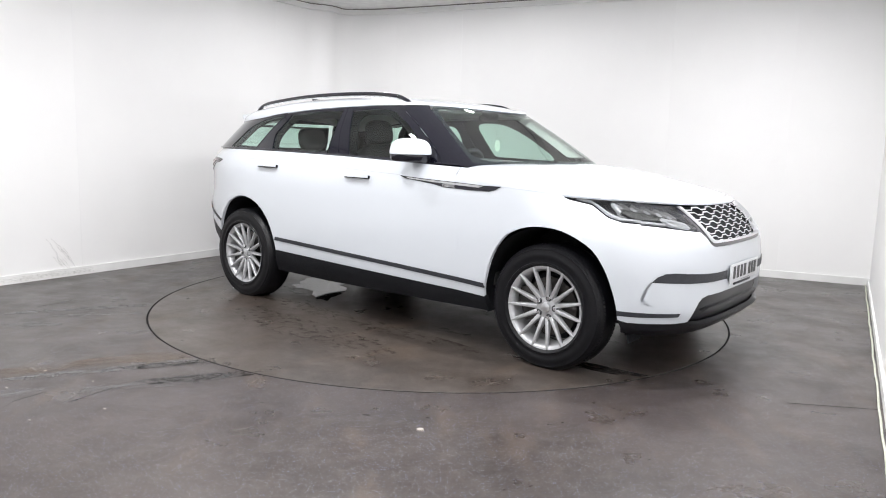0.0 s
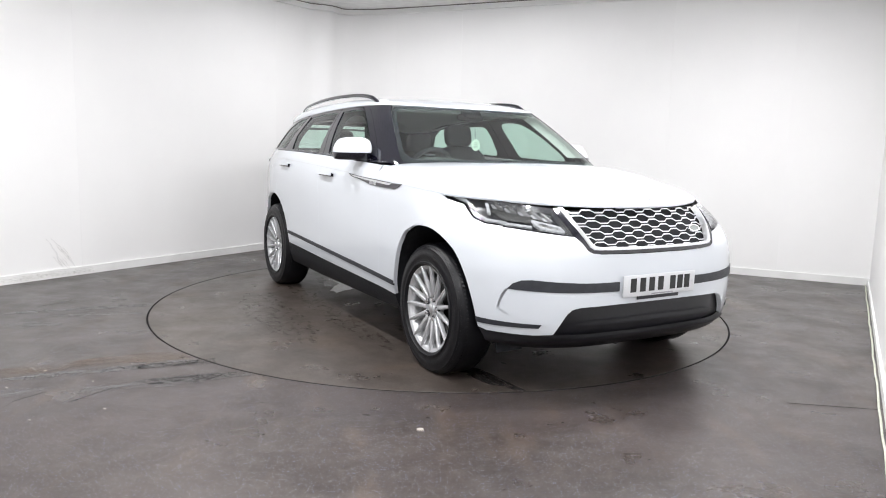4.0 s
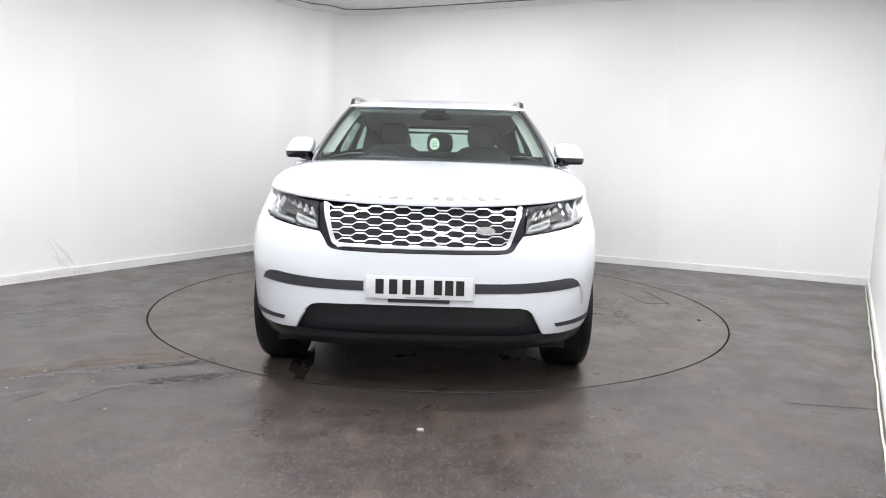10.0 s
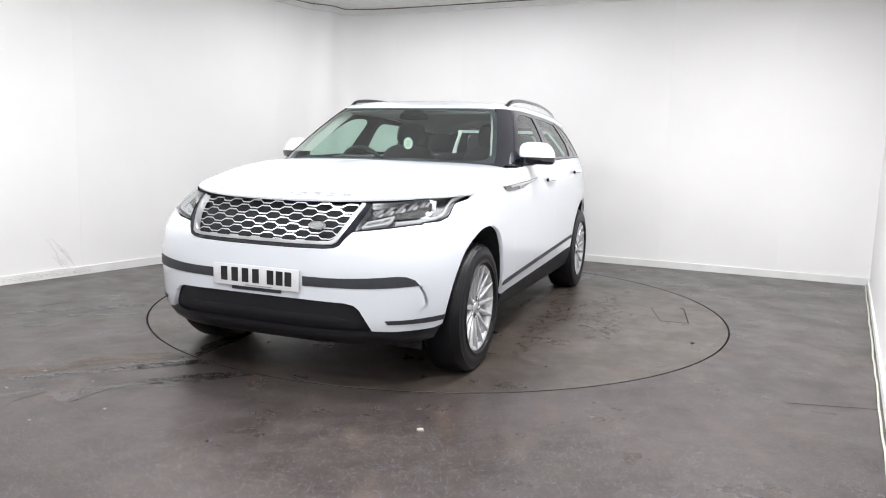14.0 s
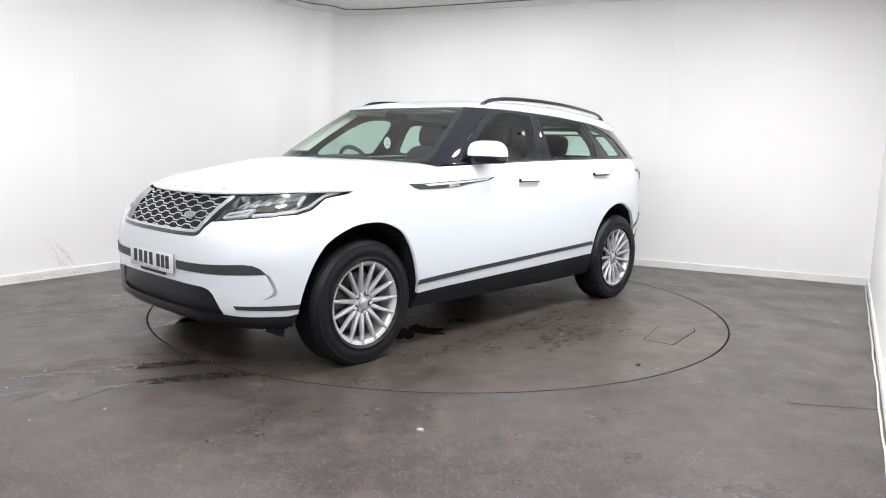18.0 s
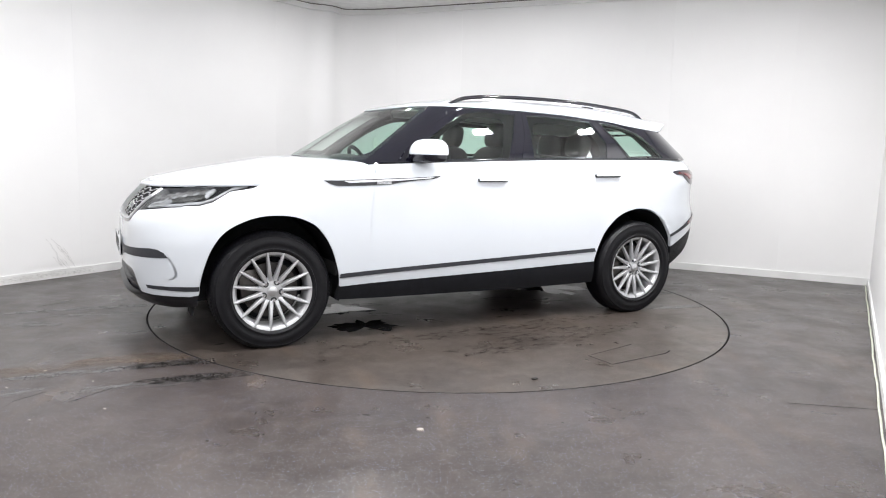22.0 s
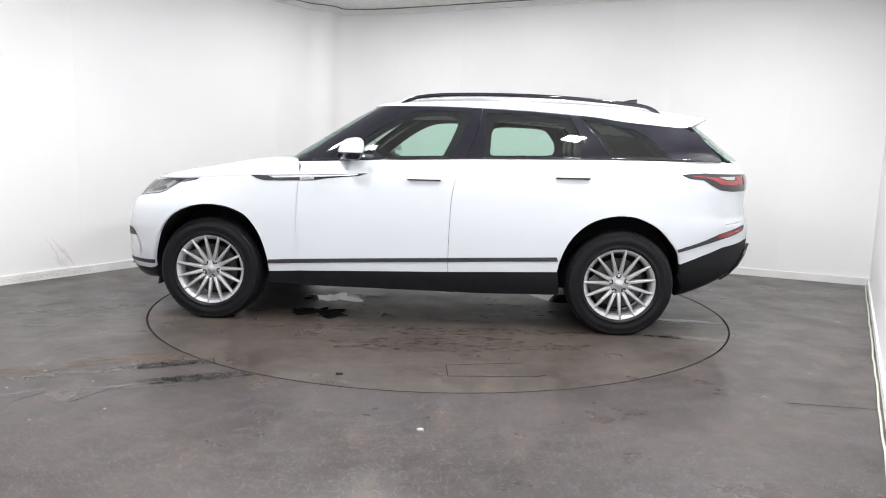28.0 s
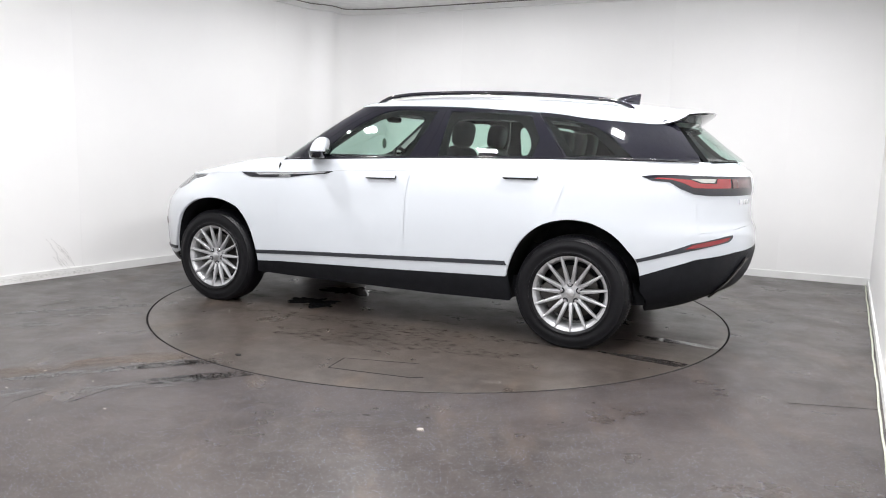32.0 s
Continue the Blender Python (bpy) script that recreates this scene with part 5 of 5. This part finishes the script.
part("bulkhead", one_box(0.05, 1.6, 0.62, pose(0.98, 0, 0.72)), CABIN_DARK, car, "dark bulkhead")
dash = soft("dashboard", (0.62, 1.62, 0.36), pose(0.72, 0, 0.96), CABIN_DARK, car, "dark dashboard", 5.0)
soft("dash_hood", (0.24, 0.42, 0.12), pose(0.54, -0.37, 1.13), CABIN_DARK, dash, "instrument hood", 3.0)
part("dash_screen", one_box(0.02, 0.30, 0.13, pose(0.43, 0, 1.03, 0, -20, 0)), GLOSS_BLACK, dash, "dark dashboard screen", bevel=0.005)
part("centre_console", one_box(1.0, 0.26, 0.3, pose(0.0, 0, 0.6)), CABIN_DARK, car, "dark centre console", bevel=0.03)
wheel_bm = bmesh.new()
R0, r0 = 0.178, 0.016
vs = [[wheel_bm.verts.new(((R0 + r0 * math.cos(b)) * math.cos(a), (R0 + r0 * math.cos(b)) * math.sin(a), r0 * math.sin(b))) for b in np.linspace(0, 2 * math.pi, 11)[:-1]] for a in np.linspace(0, 2 * math.pi, 41)[:-1]]
for i in range(40):
    for j in range(10):
        wheel_bm.faces.new((vs[i][j], vs[(i + 1) % 40][j], vs[(i + 1) % 40][(j + 1) % 10], vs[i][(j + 1) % 10]))
steer = part("steering_wheel", wheel_bm, LINER, car, "black steering wheel", at=pose(0.40, -0.37, 1.085) @ pose(0, 0, 0, 0, -64, 0))
part("wheel_pad", prism([(0.06 * math.cos(a), 0.09 * math.sin(a)) for a in np.linspace(0, 6.0, 20)], -0.02, 0.02), CABIN_DARK, steer, bevel=0.006)
for a in (90, -90, 180):
    part("wheel_arm", one_box(0.13, 0.03, 0.012, pose(0.115, 0, 0)), SATIN_SILVER, steer, "silver wheel arm", at=pose(0, 0, 0, 0, 0, a))


def seat(x, y, width, back_z, head):
    st = new("seat")
    st.parent = car
    tagged(st, "dark leather seat")
    soft("cushion", (0.54, width, 0.22), pose(x + 0.2, y, 0.66, 0, -6, 0), CABIN_SEAT, st, "", 4.0)
    h = back_z - 0.62
    soft("backrest", (0.20, width, h + 0.10), pose(x - 0.11, y, 0.62 + h / 2, 0, -14, 0), CABIN_SEAT, st, "", 4.0, lambda p: Vector((p.x, p.y * (1 - 0.16 * max(0.0, p.z / h)), p.z)))
    for hy in head:
        hz = back_z + 0.13
        hx = x - 0.16 - 0.14 * (back_z - 0.95)
        hr = soft("headrest", (0.125, 0.245, 0.19), pose(hx, y + hy, hz, 0, -10, 0), CABIN_SEAT, st, "padded headrest", 3.4)
        for d in (-0.055, 0.055):
            tube([(hx - 0.01, y + hy + d, hz - 0.16), (hx, y + hy + d, hz - 0.06)], 0.007, st, "headrest_rod", CHROME, "chrome headrest rod")
    return st


seat(-0.25, 0.37, 0.55, 1.23, (0.0,))
seat(-0.25, -0.37, 0.55, 1.23, (0.0,))
seat(-1.02, 0.0, 1.30, 1.17, (-0.40, 0.0, 0.40))
part("parcel_shelf", one_box(0.75, 1.2, 0.03, pose(-1.75, 0, 1.10)), CABIN_DARK, car, "dark luggage cover", bevel=0.01)
mirror_in = soft("rear_view_mirror", (0.045, 0.22, 0.052), pose(0.33, 0.0, 1.480), CABIN_BLACK, car, "black rear-view mirror", 3.5)
soft("sensor_housing", (0.10, 0.15, 0.04), pose(0.34, 0.0, 1.512, 0, 28, 0), CABIN_BLACK, car, "black sensor housing", 4.0)
tag = part("air_freshener", prism([(0.036 * math.cos(a), 0.042 * math.sin(a)) for a in np.linspace(0, 2 * math.pi, 25)[:-1]], -0.001, 0.001), paint("pale_card", (0.62, 0.72, 0.62), 0.6), car, "round pale hanging card", at=pose(0.42, 0.0, 1.282) @ pose(0, 0, 0, 90, 0, 90))
for dz in (0.018, 0.004, -0.010, -0.02):
    part("card_bar", one_box(0.036, 0.005, 0.0005, pose(0, dz, 0.0013)), paint("grey_card_ink", (0.25, 0.32, 0.27), 0.6), tag)
tube([(0.42, 0, 1.323), (0.40, 0, 1.42)], 0.0015, car, "card_string", INK, "thin string", n=5)
for y in (-0.37, 0.37):
    part("sun_visor", one_box(0.16, 0.42, 0.02, pose(0.20, y, 1.545, 0, 20, 0)), CABIN_LINING, car, "folded grey sun visor", bevel=0.008)


# ---- marks on the floor and the turntable ----
def blob(rx, ry, seed, n=72, rough=0.28):
    """An irregular flat outline."""
    rnd = random.Random(seed)
    ph = [rnd.uniform(0, 6.28) for _ in range(9)]
    pts = []
    for i in range(n):
        a = 2 * math.pi * i / n
        k = 1 + rough * sum(math.sin((j + 2) * a + ph[j]) / (j + 1.5) for j in range(9)) * 0.7
        k *= 1 + rnd.uniform(-0.5, 0.5) * rough * 0.35
        pts.append((rx * k * math.cos(a), ry * k * math.sin(a)))
    return pts


def stain(name, x, y, rx, ry, turn, material, parent, label, seed, top=0.0012, rough=0.28):
    m = pose(x, y, 0, 0, 0, turn)
    pts = []
    for p in blob(rx, ry, seed, rough=rough):
        q = m @ Vector((p[0], p[1], 0))
        lim = max(q.length, RIM + 0.012) if parent is floor_ob else min(q.length, RIM - 0.022)  # each film keeps to its own side of the gap
        q = m.inverted() @ (q.normalized() * lim)
        pts.append((q.x, q.y))
    me = bm_mesh(name, prism(pts, -0.002, top), material, smooth=False)
    return child(name, me, parent, label, m)


def slit(name, a, b, width, material, parent, label, top=0.0014):
    ln, ang = wall_dir(a, b)
    return child(name, bm_mesh(name, one_box(ln, width, 0.003, pose(0, 0, top - 0.0015)), material), parent, label, pose((a[0] + b[0]) / 2, (a[1] + b[1]) / 2, 0, 0, 0, ang))


def ragged(name, colour, rough, alpha_scale, cover, stretch=(1, 1), spec=0.5, blur=0.04, most=1.0):
    """A thin film that breaks up into patches: clear where the film is missing."""
    m, nt, b = shader(name)
    b.inputs["Base Color"].default_value = (*colour, 1)
    b.inputs["Roughness"].default_value = rough
    b.inputs["Specular IOR Level"].default_value = spec
    co = nt.nodes.new("ShaderNodeTexCoord")
    mp = nt.nodes.new("ShaderNodeMapping")
    mp.inputs["Scale"].default_value = (stretch[0], stretch[1], 1)
    n = nt.nodes.new("ShaderNodeTexNoise")
    n.inputs["Scale"].default_value, n.inputs["Detail"].default_value, n.inputs["Roughness"].default_value = alpha_scale, 8, 0.65
    r = nt.nodes.new("ShaderNodeMapRange")
    r.interpolation_type = "SMOOTHSTEP"
    r.inputs["From Min"].default_value, r.inputs["From Max"].default_value = 0.62 - cover * 0.3 - blur, 0.62 - cover * 0.3 + blur
    r.inputs["To Max"].default_value = most
    nt.links.new(co.outputs["Object"], mp.inputs[0])
    nt.links.new(mp.outputs[0], n.inputs["Vector"])
    nt.links.new(n.outputs["Fac"], r.inputs["Value"])
    nt.links.new(r.outputs[0], b.inputs["Alpha"])
    return m


WET_FILM = ragged("wet_film", (0.030, 0.027, 0.026), 0.09, 9.0, 0.62, (1, 2.5))
WET_TRACK = ragged("wet_tyre_track", (0.036, 0.033, 0.031), 0.10, 14.0, 0.42, (1.0, 1.5), blur=0.08, most=0.85)
# Smooth water film; its pale base colour paints in the white wall's reflection.
SHEEN_FILM = ragged("pale_wet_sheen_film", (0.120, 0.120, 0.124), 0.20, 9.0, 0.32, (0.7, 3.0), blur=0.09, most=0.75)
TAN_FILM = ragged("tan_dust", (0.150, 0.108, 0.074), 0.5, 5.0, 0.5, (0.8, 2.0), blur=0.2, most=0.5)
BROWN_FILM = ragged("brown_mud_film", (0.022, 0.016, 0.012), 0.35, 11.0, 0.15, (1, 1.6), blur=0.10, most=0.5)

# on the turntable
for a, b, w in (((-0.185, 1.945), (-0.665, 1.888), 0.008), ((-0.665, 1.888), (-0.735, 1.850), 0.008), ((-0.165, 1.742), (-0.185, 1.945), 0.006), ((-0.61, 1.635), (-0.165, 1.742), 0.004)):
    slit("hatch_slot", a, b, w, PIT, turntable, "narrow dark hatch slot")
stain("puddle", 0.86, 0.0, 0.16, 0.19, 10, WATER, turntable, "small puddle under the car", 4, rough=0.75)
stain("puddle", 0.86, 0.54, 0.17, 0.16, 25, WATER, turntable, "small puddle under the car", 9, rough=0.75)
stain("puddle", -1.14, -0.25, 0.26, 0.36, 20, WATER, turntable, "small puddle under the car", 12, rough=0.75)
stain("wet_streak", -1.95, 0.36, 0.30, 0.05, -8, WET_FILM, turntable, "wet tyre streak", 21)
stain("wet_streak", -1.82, 0.88, 0.28, 0.05, -8, WET_FILM, turntable, "wet tyre streak", 22)
stain("wet_streak", 1.75, -0.75, 0.35, 0.06, 4, WET_FILM, turntable, "wet tyre streak", 23)
rnd = random.Random(7)
for i in range(18):
    a = rnd.uniform(0, 360)
    r = rnd.uniform(0.5, 2.0)
    stain("mud_smear", r * math.cos(radians(a)), r * math.sin(radians(a)), rnd.uniform(0.06, 0.22), rnd.uniform(0.02, 0.07), rnd.uniform(-30, 30), BROWN_FILM, turntable, "brown mud smear", 100 + i)
for i in range(9):
    a = rnd.uniform(0, 360)
    r = rnd.uniform(0.9, 2.1)
    stain("grime_spot", r * math.cos(radians(a)), r * math.sin(radians(a)), rnd.uniform(0.008, 0.03), rnd.uniform(0.006, 0.014), rnd.uniform(-40, 40), GRIME, turntable, "black grime spot", 200 + i)
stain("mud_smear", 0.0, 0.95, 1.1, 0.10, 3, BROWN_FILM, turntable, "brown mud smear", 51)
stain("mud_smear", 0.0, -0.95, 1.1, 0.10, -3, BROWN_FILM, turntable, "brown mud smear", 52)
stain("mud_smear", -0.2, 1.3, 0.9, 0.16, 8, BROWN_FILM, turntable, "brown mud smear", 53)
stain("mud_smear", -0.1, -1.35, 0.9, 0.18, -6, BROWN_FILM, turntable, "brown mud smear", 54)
stain("mud_crumb", 0.41, 2.00, 0.018, 0.012, 20, GRIME, turntable, "dark crumb of mud", 61, top=0.008)

# on the fixed floor
stain("wet_track", -1.50, -1.86, 0.26, 0.045, 20, WET_TRACK, floor_ob, "wet tyre track", 31)
stain("wet_track", -1.24, -2.07, 0.34, 0.065, 18, WET_TRACK, floor_ob, "wet tyre track", 32)
rnd_t = random.Random(3)


def tread_print(a, b, rows, material, label, keep=0.75):
    """Rows of small dashes that a wet tyre left on the floor."""
    bm = bmesh.new()
    ln, ang = wall_dir(a, b)
    n = int(ln / 0.021)
    for i in range(n):
        for r in range(rows):
            if rnd_t.random() > keep:
                continue
            p = between(a, b, (i + 0.5) / n)
            off = (r - (rows - 1) / 2) * 0.036
            box(bm, rnd_t.uniform(0.008, 0.015), rnd_t.uniform(0.012, 0.032), 0.0012, pose(p[0] - off * math.sin(radians(ang)), p[1] + off * math.cos(radians(ang)), 0.0022, 0, 0, ang + 20))
    return tagged(child("tread_print", bm_mesh("tread_print", bm, material, smooth=False), floor_ob, label), kind="stuff")


tread_print((-1.68, -1.93), (-1.28, -1.78), 3, WET_TRACK, "wet tyre tread print")
tread_print((-1.46, -2.13), (-1.12, -2.02), 2, WET_TRACK, "wet tyre tread print")
tread_print((-3.06, -0.78), (-2.27, -0.40), 3, SHEEN_FILM, "wet tread print, sheen of the wall painted pale", 0.6)
tread_print((-2.27, -2.20), (-1.72, -1.96), 3, SHEEN_FILM, "wet tread print, sheen of the wall painted pale", 0.6)
stain("tan_smear", -1.76, -1.79, 0.36, 0.085, 24, TAN_FILM, floor_ob, "tan dust smear", 33)
stain("tan_smear", -2.22, -2.04, 0.26, 0.06, 22, TAN_FILM, floor_ob, "tan dust smear", 41)
stain("sheen_streak", -2.68, -0.60, 0.52, 0.055, 26, SHEEN_FILM, floor_ob, "water streak, sheen of the wall painted pale", 34)
stain("sheen_streak", -2.44, -0.735, 0.30, 0.055, 20, SHEEN_FILM, floor_ob, "water streak, sheen of the wall painted pale", 35)
stain("sheen_streak", -2.92, -0.32, 0.09, 0.022, 24, SHEEN_FILM, floor_ob, "water streak, sheen of the wall painted pale", 36)
stain("sheen_streak", -2.78, -1.08, 0.26, 0.07, 12, SHEEN_FILM, floor_ob, "water streak, sheen of the wall painted pale", 37)
stain("sheen_streak", -1.85, -2.02, 0.50, 0.050, 24, SHEEN_FILM, floor_ob, "water streak, sheen of the wall painted pale", 39)
stain("sheen_streak", -1.47, -2.19, 0.34, 0.075, 28, SHEEN_FILM, floor_ob, "water streak, sheen of the wall painted pale", 40)
stain("sheen_streak", -2.15, -2.42, 0.22, 0.05, 30, SHEEN_FILM, floor_ob, "water streak, sheen of the wall painted pale", 42)
for a, b in (((-3.0, -0.55), (-2.90, -0.40)), ((-3.0, -0.55), (-2.80, -0.72)), ((-2.02, -2.51), (-1.94, -2.36)), ((-1.76, -2.50), (-1.64, -2.27))):
    slit("floor_cut", a, b, 0.0022, GRIME, floor_ob, "short cut in the vinyl")
slit("floor_seam", (1.80, -2.25), (2.35, -2.33), 0.0012, GRIME, floor_ob, "faint vinyl seam")
PEBBLE = paint("pale_stone", (0.42, 0.39, 0.36), 0.6, vary=0.2, scale=60)
for i, (x, y, r) in enumerate(((-0.07, -2.73, 0.011), (-2.16, -2.32, 0.005), (-2.12, -2.04, 0.005), (-1.55, -2.57, 0.005), (-1.81, -2.73, 0.004), (-1.79, -2.19, 0.004))):
    crumb = tagged(new("pebble", bm_mesh("pebble", prism(blob(r * 1.4, r, 70 + i), 0, r * 0.7), PEBBLE, bevel=r * 0.2)), "small pale pebble lying on the floor", "pebble", "pebbles on the floor")
    crumb.matrix_basis = pose(x, y, 0, 0, 0, -20)
for i in range(6):
    x, y = rnd.uniform(-1.2, 1.2), rnd.uniform(-2.6, -2.3)
    stain("grime_spot", x, y, rnd.uniform(0.008, 0.018), rnd.uniform(0.003, 0.006), rnd.uniform(-20, 20), GRIME, floor_ob, "black grime spot", 300 + i)

# scuffs on the left wall above the skirting
SCUFF = ragged("tan_wall_scuff", (0.62, 0.55, 0.45), 0.6, 26.0, 0.2, (1.0, 3.0), blur=0.14, most=0.22)
foot_a, foot_b = (-3.74, 0.2), (-2.02, 2.9)
L, ang = wall_dir(foot_a, foot_b)
rnd_w = random.Random(11)
for i in range(16):
    k, z = 0.150 + 0.065 * rnd_w.random(), 0.12 + 0.16 * rnd_w.random()
    p = between(foot_a, foot_b, k + 0.10 * (0.16 - z))
    q = Vector((p[0], p[1], z)) + Vector((math.sin(radians(ang)), -math.cos(radians(ang)), 0)) * 0.0122
    me = bm_mesh("wall_scuff", prism(blob(rnd_w.uniform(0.03, 0.09), rnd_w.uniform(0.004, 0.010), 500 + i), -0.002, 0.0012), SCUFF, smooth=False)
    child("wall_scuff", me, bpy.data.objects["wall_left"], "faint tan scuff on the wall", pose(q.x, q.y, q.z, 0, 0, ang) @ pose(0, 0, 0, 90, 0, 0) @ pose(0, 0, 0, 0, 0, rnd_w.uniform(-75, -45)))
for k0, rx in ((0.03, 0.34), (0.13, 0.26), (0.225, 0.12)):
    p = between(foot_a, foot_b, k0)
    q = Vector((p[0], p[1], 0.035)) + Vector((math.sin(radians(ang)), -math.cos(radians(ang)), 0)) * 0.0288
    me = bm_mesh("skirting_stain", prism(blob(rx, 0.022, 540 + int(k0 * 100)), -0.002, 0.0012), SCUFF, smooth=False)
    child("skirting_stain", me, bpy.data.objects["baseboard_left"], "tan dirt on the skirting", pose(q.x, q.y, q.z, 0, 0, ang) @ pose(0, 0, 0, 90, 0, 0))

# ---- movement ----
TURN = [(0.0, -39.3), (1.0, -44.45), (2.0, -49.65), (3.0, -54.83), (4.0, -60.05), (5.0, -65.3), (6.0, -70.5), (7.0, -75.72), (8.0, -80.86), (9.0, -85.98), (10.0, -91.12), (11.0, -96.26), (12.0, -101.39),
        (13.0, -106.56), (14.0, -111.75), (15.0, -116.95), (16.0, -122.1), (17.0, -127.31), (18.0, -132.5), (19.0, -137.71), (20.0, -142.86), (21.0, -148.0), (22.0, -153.13), (23.0, -158.28), (24.0, -163.38), (25.0, -168.48),
        (26.0, -173.58), (27.0, -178.66), (28.0, -183.75), (29.0, -188.86), (30.0, -193.92), (31.0, -198.95), (32.0, -203.9)]
CAR_AT = (0.144, -0.0522)


def motions():
    walk(turntable, [(t, pose(0, 0, 0, 0, 0, a)) for t, a in TURN])
    walk(car, [(t, pose(0, 0, 0, 0, 0, a) @ pose(CAR_AT[0], CAR_AT[1], 0)) for t, a in TURN])


motions()
